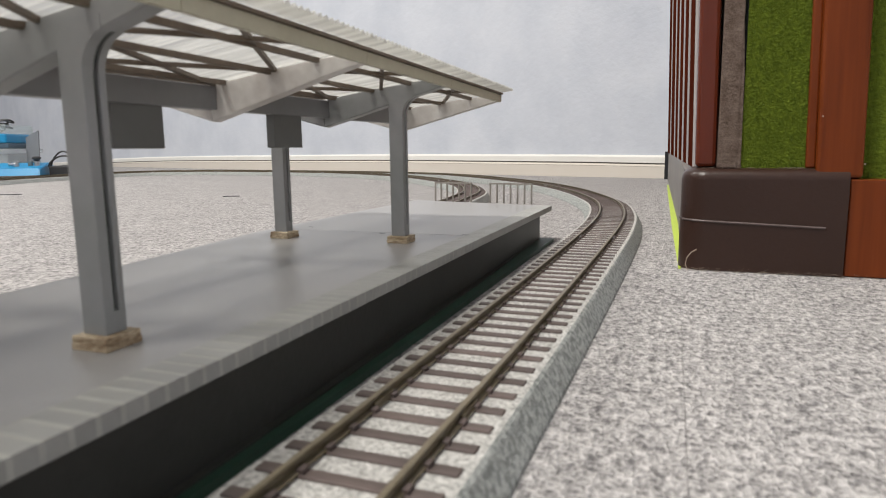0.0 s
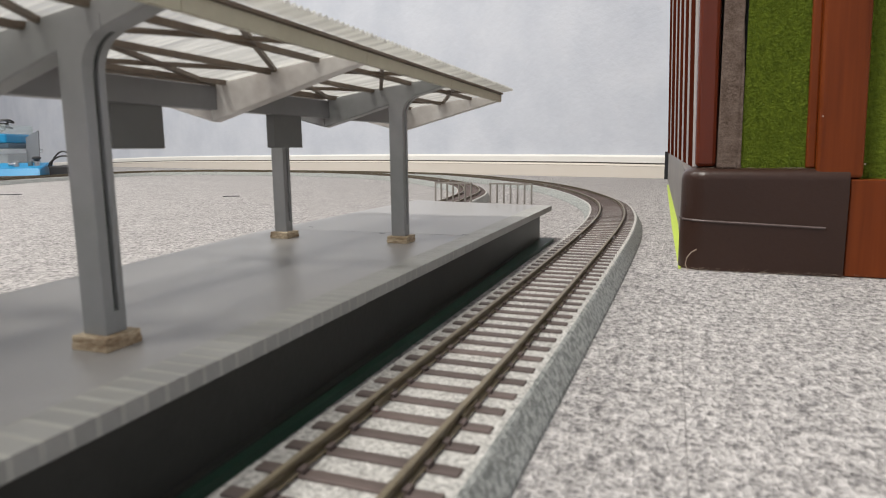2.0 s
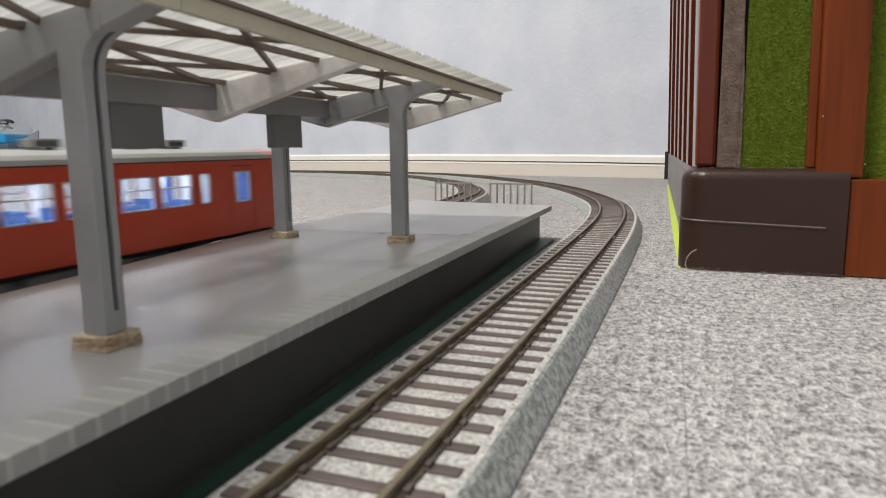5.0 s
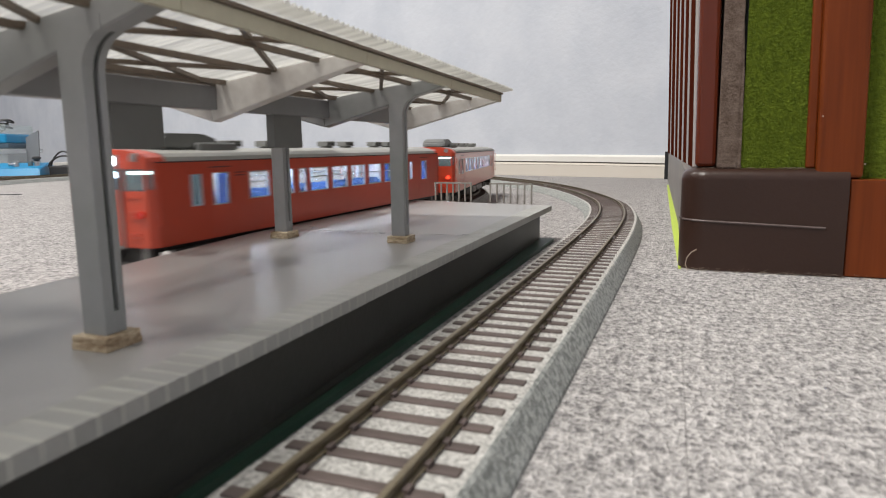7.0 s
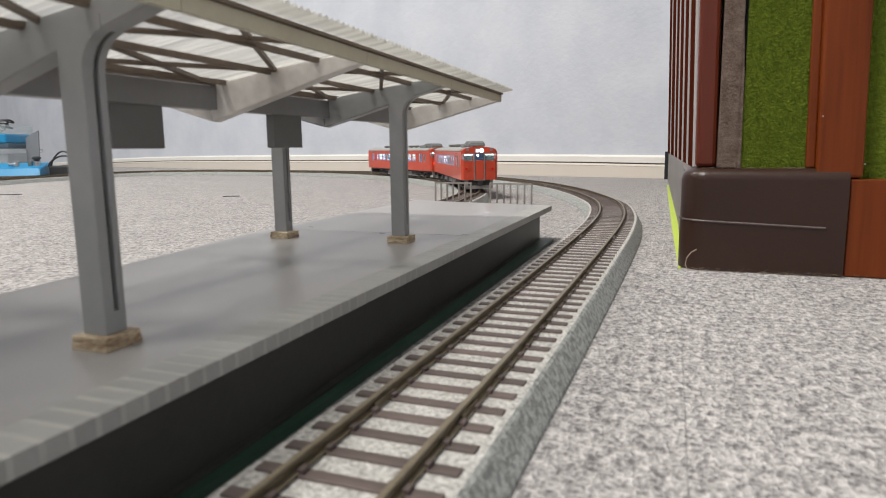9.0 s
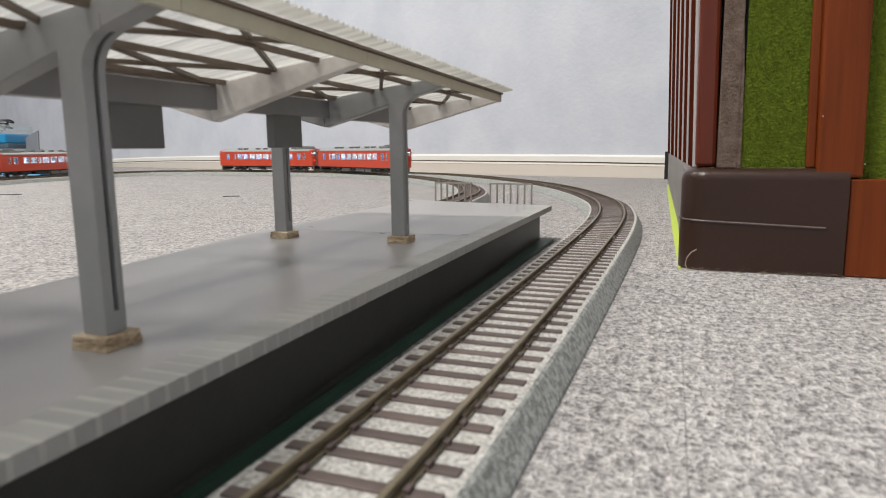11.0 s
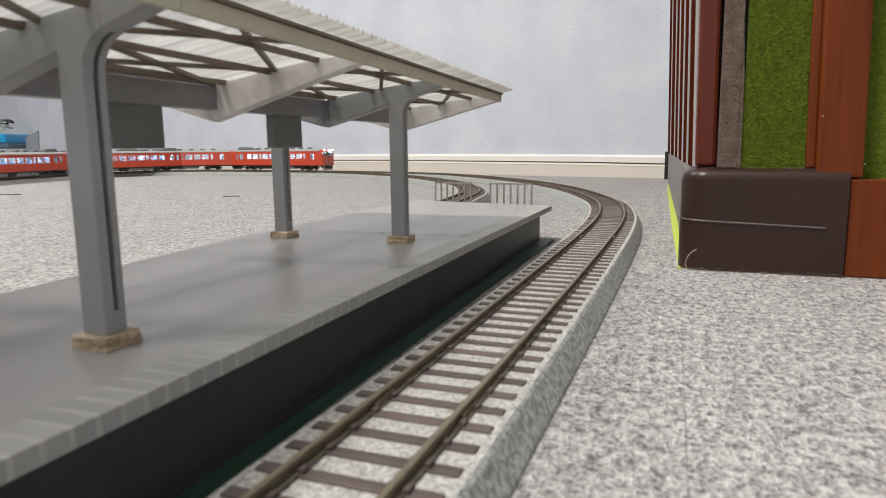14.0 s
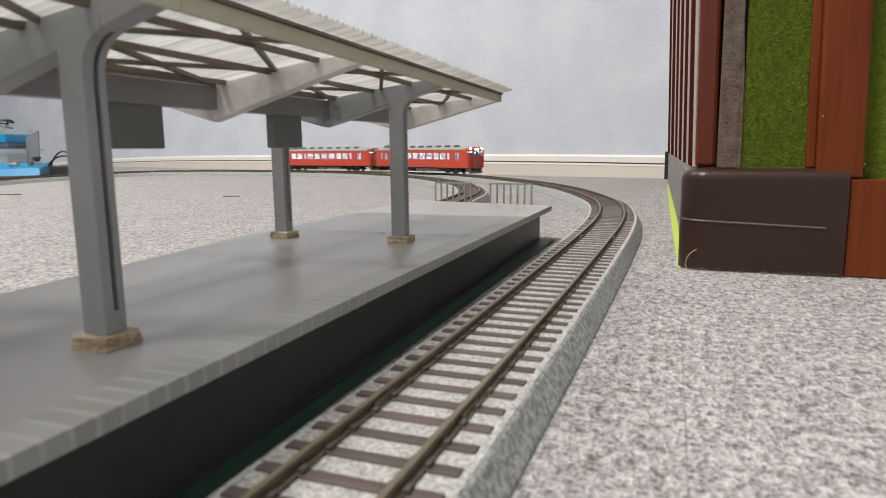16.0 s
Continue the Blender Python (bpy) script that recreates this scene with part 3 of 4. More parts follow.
def fence(xa, ya, xb, yb):
    t = thing("platform_fence", xa, ya, PT, "low beige metal end fence on the platform", "fence", "platform end fences")
    d = Vector((xb - xa, yb - ya, 0))
    for i in range(7):
        p = d * (i / 6)
        part("post", box(B(), p.x - 0.5, p.x + 0.5, p.y - 0.5, p.y + 0.5, 0, 12.6, 0.1), FENCE, t)
    part("top_rail", bar(B(), (-0.6, 0, 12.6), (d.x + 0.6, d.y, 12.6), 1.0, 1.0), FENCE, t)


fence(-165.6, 419.0, -138.8, 415.6)
fence(-125.0, 414.4, -96.2, 409.4)

track(OUT, "brown-sleepered model track on grey ballast beside the platform", int(330 / 8.21), 300, 4.0)
track(INN, "brown-sleepered model track curving on grey ballast behind the platform", int(560 / 8.21), 190, 2.0)


# ---- cabinet foot and boards beside the track ----
def side_x(y):
    return -5.0 - 0.0460 * (y - 318)


def cabinet():
    t = thing("cabinet_plinth", 0, 0, 0, "dark brown plastic and red-brown wood cabinet plinth", "plinth")
    # rounded plastic corner cap
    bm = B()
    r, rows = 5.2, []
    for inset, zz in [(0, 0.3)] + [(r * (1 - math.cos(q)), 46.6 - r + r * math.sin(q)) for q in [math.radians(d) for d in range(0, 91, 6)]]:
        rad = 11 - inset
        ring = [(61.4, 319 + inset)] + [(5.4 - rad * math.sin(q), 330 - rad * math.cos(q)) for q in [math.radians(d) for d in range(0, 91, 6)]] + [(-5.6 + inset, 352), (61.4, 352)]
        rows.append([bm.verts.new((x, y, zz)) for x, y in ring])
    for a, b in zip(rows, rows[1:]):
        for k in range(len(a)):
            n = (k + 1) % len(a)
            bm.faces.new((a[n], a[k], b[k], b[n]))
    bm.faces.new(rows[-1][::-1])
    bm.faces.new(rows[0])
    bmesh.ops.recalc_face_normals(bm, faces=bm.faces[:])
    cap = part("corner_cap", bm, BROWNPLASTIC, t, "dark brown rounded plastic corner cap")
    line = [(53.5, 318.9), (20, 318.9), (5.0, 318.9), (0.0, 320.2), (-3.6, 323.6), (-5.6, 330)]
    part("ridge_line", tube(B(), [(x, y, 21.2 + 0.03 * (53 - x) * 1.2) for x, y in line], 0.55), RIDGE, cap, "worn brown ridge")
    part("wooden_rail", box(B(), 61.8, 420, 320.5, 350, 0.3, 42.0, 0.5), WOOD, t, "red-brown polished wooden rail")
    part("wooden_rail", prism(B(), [(61.8, 352.2), (420, 352.2), (420, 900), (61.8, 900)], "z", 0.3, 41.5), DARKWOOD, t)
    # long side running back to the wall
    # light along the receding plinth side is put into this grey
    part("side_board", prism(B(), [(side_x(345) + 1.6, 345), (side_x(500) + 4.2, 500), (side_x(1178) + 2.4, 1178), (40, 1178), (40, 352), (0, 352)], "z", 0.6, 45.2), mat("lit_side_grey", (0.22, 0.20, 0.19), 0.5, second=(0.17, 0.155, 0.145), scale=30), t, "plinth side board, its lit face coloured grey")
    part("end_cap", prism(B(), [(side_x(1178) - 3.2, 1176), (side_x(1178) - 3.2, 1186), (30, 1186), (30, 1176)], "z", 0.2, 46.6), GAP, t, "black end cap")
    tp = thing("floor_tape", 0, 0, 0, "lime yellow tape strip along the plinth foot", "tape")
    part("strip", prism(B(), [(side_x(319), 319.5), (side_x(500) - 0.6, 500), (side_x(1010), 1010), (side_x(1010) + 2.2, 1010), (side_x(500) + 4.0, 500), (side_x(345) + 1.5, 345), (side_x(319) + 0.9, 319.5)], "z", 0.03, 0.5), TAPE, tp)


cabinet()


def boards():
    zb = 46.8
    # row of brown slats with pale edges along the side
    g = "upright slats on the cabinet"
    rows = [(352, 372, 432), (432, 448, 512), (512, 530, 612), (612, 634, 730), (730, 756, 925), (925, 960, 1165)]
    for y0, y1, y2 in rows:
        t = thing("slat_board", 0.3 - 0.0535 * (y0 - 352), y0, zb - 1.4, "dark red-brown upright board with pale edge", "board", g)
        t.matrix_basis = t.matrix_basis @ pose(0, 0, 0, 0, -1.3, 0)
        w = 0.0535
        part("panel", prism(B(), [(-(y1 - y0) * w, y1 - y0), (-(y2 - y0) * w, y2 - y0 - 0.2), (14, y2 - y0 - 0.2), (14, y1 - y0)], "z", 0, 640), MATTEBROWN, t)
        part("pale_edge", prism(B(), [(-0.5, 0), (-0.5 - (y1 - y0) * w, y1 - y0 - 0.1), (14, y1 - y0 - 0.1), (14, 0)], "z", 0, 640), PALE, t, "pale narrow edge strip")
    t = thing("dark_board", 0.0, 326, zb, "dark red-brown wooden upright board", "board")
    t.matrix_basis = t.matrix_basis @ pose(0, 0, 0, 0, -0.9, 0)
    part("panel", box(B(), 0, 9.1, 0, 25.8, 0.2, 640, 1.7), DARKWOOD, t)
    t = thing("felt_board", 9.2, 322.5, zb, "grey-brown felt edge of an upright board", "board")
    part("panel", box(B(), 0, 8.3, 0, 500, -0.2, 640, 0.6), FELT, t)
    part("frayed_edge", prism(B(), [(8.2, -0.2), (9.9, -0.2), (9.4, 40), (8.3, 62), (8.2, 62)], "y", 0.4, 40), FELT, t)
    # black sheet added here: the open gap itself holds only shade
    t = thing("gap_black", 17.8, 326, zb, "black sheet added for the shade in the gap beside turf", "cloth")
    part("sheet", box(B(), 0.2, 4.0, 0, 300, -0.2, 640), GAP, t)
    t = thing("turf_panel", 19.0, 324, zb, "green artificial turf board standing upright", "turf board", "turf boards")
    bm = box(B(), 0, 31, 0, 12, -0.2, 640)
    part("turf", bm, TURF, t)
    rnd = random.Random(4)
    tuft = B()
    for k in range(5200):
        x, zz = rnd.uniform(0, 31), rnd.uniform(0, 90)
        h, a = rnd.uniform(0.5, 1.3), rnd.uniform(0, 6.28)
        dx, dz = math.cos(a) * 0.7, math.sin(a) * 0.7 - 0.25
        vs = [tuft.verts.new(c) for c in ((x - 0.14, 0.1, zz), (x + 0.14, 0.1, zz + 0.05), (x + dx, -h, zz + dz))]
        tuft.faces.new(vs)
    tagged(part("turf_nap", tuft, TURF, t), kind="stuff")
    t = thing("turf_panel", 66.0, 330, zb - 4.6, "green artificial turf board behind the wooden post", "turf board", "turf boards")
    part("turf", box(B(), 0, 60, 0, 12, -0.2, 640), TURF, t)
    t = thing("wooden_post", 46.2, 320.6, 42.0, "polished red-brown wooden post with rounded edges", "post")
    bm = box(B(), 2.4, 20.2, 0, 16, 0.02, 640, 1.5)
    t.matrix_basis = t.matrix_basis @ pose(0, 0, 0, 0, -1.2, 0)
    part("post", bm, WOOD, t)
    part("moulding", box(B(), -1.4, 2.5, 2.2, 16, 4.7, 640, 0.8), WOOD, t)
    for x, zz in ((4.0, 26.5), (20.4, 6.0)):
        part("glue_spot", box(B(), x - 0.3, x + 0.3, -0.2, 0.2, zz - 0.4, zz + 0.4, 0.15), LINT, t)


boards()


def lint():
    rnd = random.Random(7)
    t = tagged(new("lint"), "pale dust and loose fibres along the plinth foot", "dust", kind="stuff")
    bm = B()
    for k in range(70):
        x = rnd.uniform(-3, 95)
        y = rnd.uniform(315.5, 318.6)
        p = [(x, y, 0.1), (x + rnd.uniform(-1.5, 1.5), y + rnd.uniform(-1, 0.5), rnd.uniform(0.4, 1.5)), (x + rnd.uniform(-2.5, 2.5), y + rnd.uniform(-1, 0.5), rnd.uniform(0.1, 2.4))]
        tube(bm, p, 0.05, 3)
    for k in range(30):
        x = rnd.uniform(2, 45)
        tube(bm, [(x, 322.4 + rnd.uniform(0, 2), 46.3), (x + rnd.uniform(-1, 1), 322.4 + rnd.uniform(0, 2), 46.9), (x + rnd.uniform(-2, 2), 322.4 + rnd.uniform(0, 2), 46.7)], 0.07, 3)
    part("fibres", bm, LINT, t)
    h = thing("loose_hair", 0, 0, 0, "single pale curled fibre leaning on the plinth", "fibre")
    part("strand", tube(B(), [(-1.2, 317.6, 0.3), (-2.2, 317.6, 3.0), (-1.6, 317.5, 6.0), (0.2, 317.6, 8.5), (2.4, 317.8, 10.0)], 0.22, 5), LINT, h)
    for x, y, n, a in ((-874, 623, 38, 24), (-534, 664, 20, 35)):
        s = thing("twig", x, y, 0, "thin dark twig lying on the carpet", "twig", "twigs on the carpet", turn=a)
        part("stem", tube(B(), [(-n / 2, 0, 0.8), (-n / 6, 1.4, 1.0), (n / 5, -0.7, 1.0), (n / 2, 1.0, 0.8)], 0.5, 5), CABLE, s)


lint()


# ---- power controller and boxes on the floor by the wall ----
def controller():
    t = thing("power_controller", -1362, 1049, 0, "sky blue plastic model train power controller on floor", "controller", turn=36)
    part("base", box(B(), -279, 0, -1, 119, 0.2, 7, 2), CABLE, t, "black base")
    bm = prism(B(), [(0, 5), (117, 5), (112, 26), (85, 34), (8, 22)], "x", -276, 0)
    bmesh.ops.bevel(bm, geom=list(bm.edges), offset=2.0, segments=2, affect="EDGES")
    part("casing", bm, BLUEPLASTIC, t)
    k = part("throttle_knob", rod(B(), (-17, 50, 26), (-17, 50, 37), 5.5, 20), CHROME, t, "metal collar")
    bm = rod(B(), (-17, 50, 37), (-17, 50, 43), 3.2, 20, r2=8.5)
    rod(bm, (-17, 50, 43), (-17, 50, 46), 9.5, 20, r2=9.5)
    rod(bm, (-17, 50, 46), (-17, 50, 48.5), 9.5, 20, r2=6)
    part("cap", bm, CABLE, k, "black flared cap")
    part("knob_plate", rod(B(), (-17, 50, 25), (-17, 50, 27.5), 12, 24), SILVER, k, "silver disc")
    part("switch", box(B(), -33, -25, 40, 52, 25, 38, 1.5), CABGREY, t)
    part("dial", rod(B(), (-56, 40, 23), (-56, 40, 37), 6.5, 20), CHROME, t)
    part("lever", rod(B(), (-57, 36, 31), (-68, 28, 31), 3.2, 10), CHROME, t)


controller()


def boxes():
    t = thing("black_adapter", -1372, 1092, 0, "black plastic power adapter box with cable", "adapter", turn=25)
    part("case", box(B(), -10, 62, 0, 80, 0.2, 26, 3), CABLE, t)
    for lift, out, y in ((34, 70, 20), (24, 84, 8)):
        pts = [(-14 + out * u, y, 25 + lift * math.sin(math.pi * min(u * 1.15, 1.0)) ** 0.7) for u in [i / 16 for i in range(17)]]
        part("cable", tube(B(), pts, 2.0), CABLE, t)
    s = thing("storage_box", -1650, 1196, 0, "clear plastic storage box with a rimmed lid", "storage box", turn=30)
    for a in ((-300, -12, 10, 13), (-300, -12, 187, 190), (-15, -12, 13, 187)):
        part("side", box(B(), *a, 0.5, 55), CLEAR, s)
    part("bottom", box(B(), -300, -15, 13, 187, 0.5, 3), CLEAR, s)
    part("lid", box(B(), -310, 0, 0, 200, 55, 68, 4), CLEAR, s, "milky lid with a wide rim")
    part("shelf", box(B(), -300, -16, 14, 186, 24, 27), CLEAR, s)
    c = thing("carry_case", -1650, 1196, 68, "sky blue and slate plastic carry case on storage box", "case", turn=30)
    part("lower_shell", box(B(), -300, -7, 12, 170, 0.3, 14, 3), DARKBLUE, c)
    part("upper_shell", box(B(), -300, -10, 10, 172, 14.2, 38, 4), BLUEPLASTIC, c)
    tr = thing("cable_tray", -1650, 1196, 106.2, "clear tray with coiled black cables on blue case", "tray", turn=30)
    part("tray", box(B(), -300, -10, 10, 170, 0.2, 3, 1), CLEAR, tr)
    for a in ((-300, -10, 10, 13), (-300, -10, 167, 170), (-13, -10, 13, 167)):
        part("tray_side", box(B(), *a, 3, 24), CLEAR, tr)
    rnd = random.Random(3)
    for k in range(11):
        cx, cy, r = rnd.uniform(-95, -38), rnd.uniform(30, 110), rnd.uniform(14, 26)
        zz = 7.0 + 2.8 * k
        pts = [(cx + r * math.cos(a) * 1.3, cy + r * 0.6 * math.sin(a), zz + 4 * math.sin(2 * a + k)) for a in [2 * math.pi * i / 18 for i in range(18)]]
        part("cable_coil", tube(B(), pts + [pts[0]], 2.4), CABLE, tr)
    p = thing("leaning_board", -1700, 1285, 0, "grey plastic board leaning near the wall", "board", turn=30)
    part("panel", prism(B(), [(-6, 0.2), (24, 0.2), (30, 116), (-2, 98)], "y", -4, 4), mat("grey_board", (0.24, 0.255, 0.28), 0.4, second=(0.2, 0.215, 0.235), scale=20), p)


boxes()


# ---- railcars ----
DOORGLASS = glass("gangway_film", (0.10, 0.16, 0.42), 0.06, 0.12)
CAR_L, CAR_W = 283.0, 39.6
K = CAR_L / 304.0
# side openings along the car from one end: start, end, sill height, head height
OPENINGS = [(21.5, 28, 25.5, 38), (35, 45.5, 25, 38.2), (60, 75.5, 26, 38), (79.5, 96.5, 26, 38), (101.5, 108.5, 26, 38), (112.5, 131, 26, 38),
            (135.5, 153.5, 26, 38), (158, 176, 26, 38), (180.5, 199, 26, 38), (203.5, 219, 26, 38), (222.5, 239.5, 26, 38), (245, 250.5, 26, 38), (267.5, 278, 25, 38.2)]
Z0, Z1 = 11.9, 43.2   # body foot and eaves above the rail


def roof_profile(half):
    pts = [(half, Z1), (half - 0.7, Z1 + 1.5), (half - 3.4, Z1 + 2.9), (half * 0.45, Z1 + 4.2), (0, Z1 + 4.6)]
    return pts + [(-x, zz) for x, zz in pts[-2::-1]]


def railcar(label, lit_ends, style):
    """One car; its own x runs along the track, its foot is the rail head. lit_ends: (+x end, -x end) of 'head', 'tail' or ''."""
    t = thing("railcar", 0, 0, 0, label, "model train", "model railcars")
    h, hw = CAR_L / 2, CAR_W / 2
    xs = lambda u: -h + u * K
    # body sides with real openings
    body = B()
    nose = 2.4
    for s in (-1, 1):
        ya, yb = s * hw, s * (hw - 1.1)
        y0, y1 = min(ya, yb), max(ya, yb)
        box(body, -h + nose, h - nose, y0, y1, Z0, 25.0)
        box(body, -h + nose, h - nose, y0, y1, 38.2, Z1)
        edge = -h + nose
        for a, b, za, zb in OPENINGS:
            box(body, edge, xs(a), y0, y1, 25.0, 38.2)
            if za > 25.01:
                box(body, xs(a), xs(b), y0, y1, 25.0, za)
            if zb < 38.19:
                box(body, xs(a), xs(b), y0, y1, zb, 38.2)
            edge = xs(b)
        box(body, edge, h - nose, y0, y1, 25.0, 38.2)
        # door leaf outlines and louvres above them
        for u in (32, 48.5, 264, 281):
            box(body, xs(u) - 0.15, xs(u) + 0.15, s * hw - 0.12, s * hw + 0.12, Z0 + 1, 39)
        for u0, u1, zz in ((33, 47, 40.2), (50, 57, 37.6), (50, 57, 36.4), (265, 280, 40.2)):
            box(body, xs(u0), xs(u1), s * hw - 0.15, s * hw + 0.2, zz, zz + 0.35, index=1)
        box(body, -h + nose, h - nose, s * hw - 0.1, s * hw + 0.18, Z1 - 0.5, Z1 - 0.1, index=1)
    for e in (-1, 1):
        # cab front: a faceted face with window openings left free
        xf, xi = e * h, e * (h - 1.3)
        lo, hi = min(xf, xi), max(xf, xi)
        wf = hw - 2.2
        box(body, lo, hi, -wf, wf, Z0, 32.6)
        box(body, lo, hi, -wf, wf, 40.6, Z1 + 1.2)
        for a, b in ((-wf, -wf + 0.8), (-6.3, -5.6), (5.6, 6.3), (wf - 0.8, wf)):
            box(body, lo, hi, a, b, 32.6, 40.6)
        for s in (-1, 1):
            out = [(xf, s * wf), (e * (h - nose), s * hw), (e * (h - nose), s * (hw - 1.1)), (xi, s * (wf - 0.9))]
            prism(body, out, "z", Z0, 33.2)
            prism(body, out, "z", 40.4, Z1)
        # rounded brow above the windows
        brow = [(y * (wf + 1.2) / hw, zz) for y, zz in roof_profile(hw)]
        prism(body, [(-wf - 1.2, Z1 - 0.2)] + brow[::-1] + [(wf + 1.2, Z1 - 0.2)], "x", e * (h - 0.5), e * (h - 9.0))
        # raised ribs, steps and marker plates
        for s in (-1, 1):
            box(body, min(e * (h + 0.35), e * h), max(e * (h + 0.35), e * h), s * 10.5 - 3.6, s * 10.5 + 3.6, 30.0, 30.7)
            for zz in (24.5, 22.6, 16.2, 14.6):
                box(body, min(e * (h + 0.5), e * h), max(e * (h + 0.5), e * h), s * 11.0 - 2.2, s * 11.0 + 2.2, zz, zz + 0.9)
    part("body", body, [RED, BACKDARK], t)
    inner = B()
    for s in (-1, 1):
        y0, y1 = sorted((s * (hw - 1.15), s * (hw - 1.4)))
        box(inner, -h + 3, h - 3, y0, y1, 13, 25.0)
        box(inner, -h + 3, h - 3, y0, y1, 38.2, 42)
        edge = -h + 3
        for a, b, za, zb in OPENINGS:
            box(inner, edge, xs(a) - 0.3, y0, y1, 25.0, 38.2)
            edge = xs(b) + 0.3
        box(inner, edge, h - 3, y0, y1, 25.0, 38.2)
    part("inner_lining", inner, INSIDE, t, "white inner lining")
    # floor, inner lining, lamps
    part("lining", box(box(B(), -h + 4, h - 4, -hw + 1.4, hw - 1.4, 12.2, 13.6), -h + 4, h - 4, -hw + 1.4, hw - 1.4, 41.8, 42.8), INSIDE, t)
    lamp = B()
    box(lamp, -h + 16, h - 16, -1.6, 1.6, 41.0, 41.7)
    for e in (-1, 1):
        for s in (-1, 1):
            box(lamp, min(e * (h - 3), e * (h - 4)), max(e * (h - 3), e * (h - 4)), s * 11.6 - 4.9, s * 11.6 + 4.9, 38.6, 39.7, index=1)
    part("lamp_strip", lamp, [LAMPSTRIP, CABLAMP], t, "cold white interior lamp strip")
    for u, tone in ((31, CABGREY), (47.5, SEATBLUE), (56, INSIDE), (252, INSIDE), (265, SEATBLUE), (280, SEATBLUE)):
        free = 12.5 if tone is SEATBLUE else 5
        wall_pair = box(B(), xs(u) - 0.4, xs(u) + 0.4, -hw + 1.5, -free, 13.6, 41)
        part("partition", box(wall_pair, xs(u) - 0.4, xs(u) + 0.4, free, hw - 1.5, 13.6, 41), tone, t)
    for u in range(66, 250, 15):
        for s in (-1, 1):
            sb = B()
            box(sb, xs(u) - 1.0, xs(u) + 1.0, s * 10.5 - 5.4, s * 10.5 + 5.4, 13.6, 27.6, 0.5)
            box(sb, xs(u) - 4.6, xs(u) + 4.6, s * 10.5 - 5.2, s * 10.5 + 5.2, 19.5, 21.5)
            part("seat", sb, MOQUETTE if style == "box" else PALESEAT, t)
    # side windows: bright frames and film panes
    for s in (-1, 1):
        for a, b, za, zb in OPENINGS:
            fr = B()
            x0, x1, yy = xs(a), xs(b), s * (hw - 0.35)
            for q in ((x0, x1, za, za + 0.5), (x0, x1, zb - 0.45, zb), (x0, x0 + 0.45, za, zb), (x1 - 0.45, x1, za, zb)):
                box(fr, q[0], q[1], yy - 0.45, yy + 0.45, q[2], q[3])
            if b - a > 9 and za > 25.5:
                box(fr, x0, x1, yy - 0.3, yy + 0.3, 33.0, 33.5)
            w = part("window", fr, SILVER, t, "silver window frame")
            pn = part("pane", box(B(), x0 + 0.3, x1 - 0.3, yy - 0.12, yy + 0.12, za + 0.3, zb - 0.3), PANE, w)
            pn.visible_shadow = False
    # roof
    rb = B()
    prof = roof_profile(hw + 0.15)
    prism(rb, [(-hw - 0.15, Z1 - 0.05)] + prof[::-1] + [(hw + 0.15, Z1 - 0.05)], "x", -h + 8.5, h - 8.5)
    part("roof", rb, ROOFGREY, t, smooth=False)
    for u in ((74, 104, 128, 166, 190, 232, 252) if style == "box" else (80, 108, 136, 164, 192, 220, 248)):
        v = B()
        box(v, xs(u) - 4.8, xs(u) + 4.8, -3.4, 3.4, Z1 + 7.4, Z1 + 8.2, 0.3)
        box(v, xs(u) - 4.8, xs(u) + 4.8, -3.4, 3.4, Z1 + 5.4, Z1 + 5.9, 0.2)
        for k in (-4.2, 0, 4.2):
            box(v, xs(u) + k - 0.6, xs(u) + k + 0.6, -3.2, 3.2, Z1 + 5.6, Z1 + 7.6)
        # black core stands in for the shade inside the vent opening
        box(v, xs(u) - 4.4, xs(u) + 4.4, -2.2, 2.2, Z1 + 5.7, Z1 + 7.5, index=1)
        for k in (-3, 3):
            box(v, xs(u) + k - 0.9, xs(u) + k + 0.9, -1.8, 1.8, Z1 + 4.0, Z1 + 5.6)
        part("roof_vent", v, [VENTGREY, UNDER], t)
    ac = B()
    long = [(xs(15), Z1 + 4.0), (xs(16), Z1 + 8.2), (xs(21), Z1 + 10.7), (xs(46), Z1 + 10.7), (xs(55), Z1 + 8.2), (xs(56), Z1 + 4.0)]
    prism(ac, [(u, v) for u, v in long], "y", -9.0, 9.0)
    bmesh.ops.bevel(ac, geom=list(ac.edges), offset=1.2, segments=2, affect="EDGES")
    box(ac, xs(38), xs(64), -11.5, 11.5, Z1 + 3.4, Z1 + 7.0, 0.8)
    for k in range(5):
        box(ac, xs(57) + k * 1.2, xs(57) + k * 1.2 + 0.5, -8.5, 8.5, Z1 + 6.9, Z1 + 7.4)
    part("roof_cooler", ac, COOLER, t, "dark grey rounded roof cooling unit")
    for s in (-1, 1):
        part("roof_pipe", rod(B(), (xs(8), s * 6.5, Z1 + 4.8), (xs(24), s * 6.5, Z1 + 5.0), 0.4, 6), VENTGREY, t)
    # cab ends
    for e, lit in zip((1, -1), lit_ends):
        xf = e * h
        g = lambda a, b: (min(xf + e * a, xf + e * b), max(xf + e * a, xf + e * b))
        door = part("end_door", box(B(), *g(-0.2, 0.45), -4.6, 4.6, Z0 + 0.6, 33.0, 0.2), RED, t)
        fr = B()
        for s in (-1, 1):
            box(fr, *g(-0.2, 1.2), s * 5.5 - 0.55, s * 5.5 + 0.55, Z0 - 0.2, 41.0, 0.2)
        box(fr, *g(-0.2, 1.3), -6, 6, Z0 - 0.8, Z0 + 0.3, 0.2)
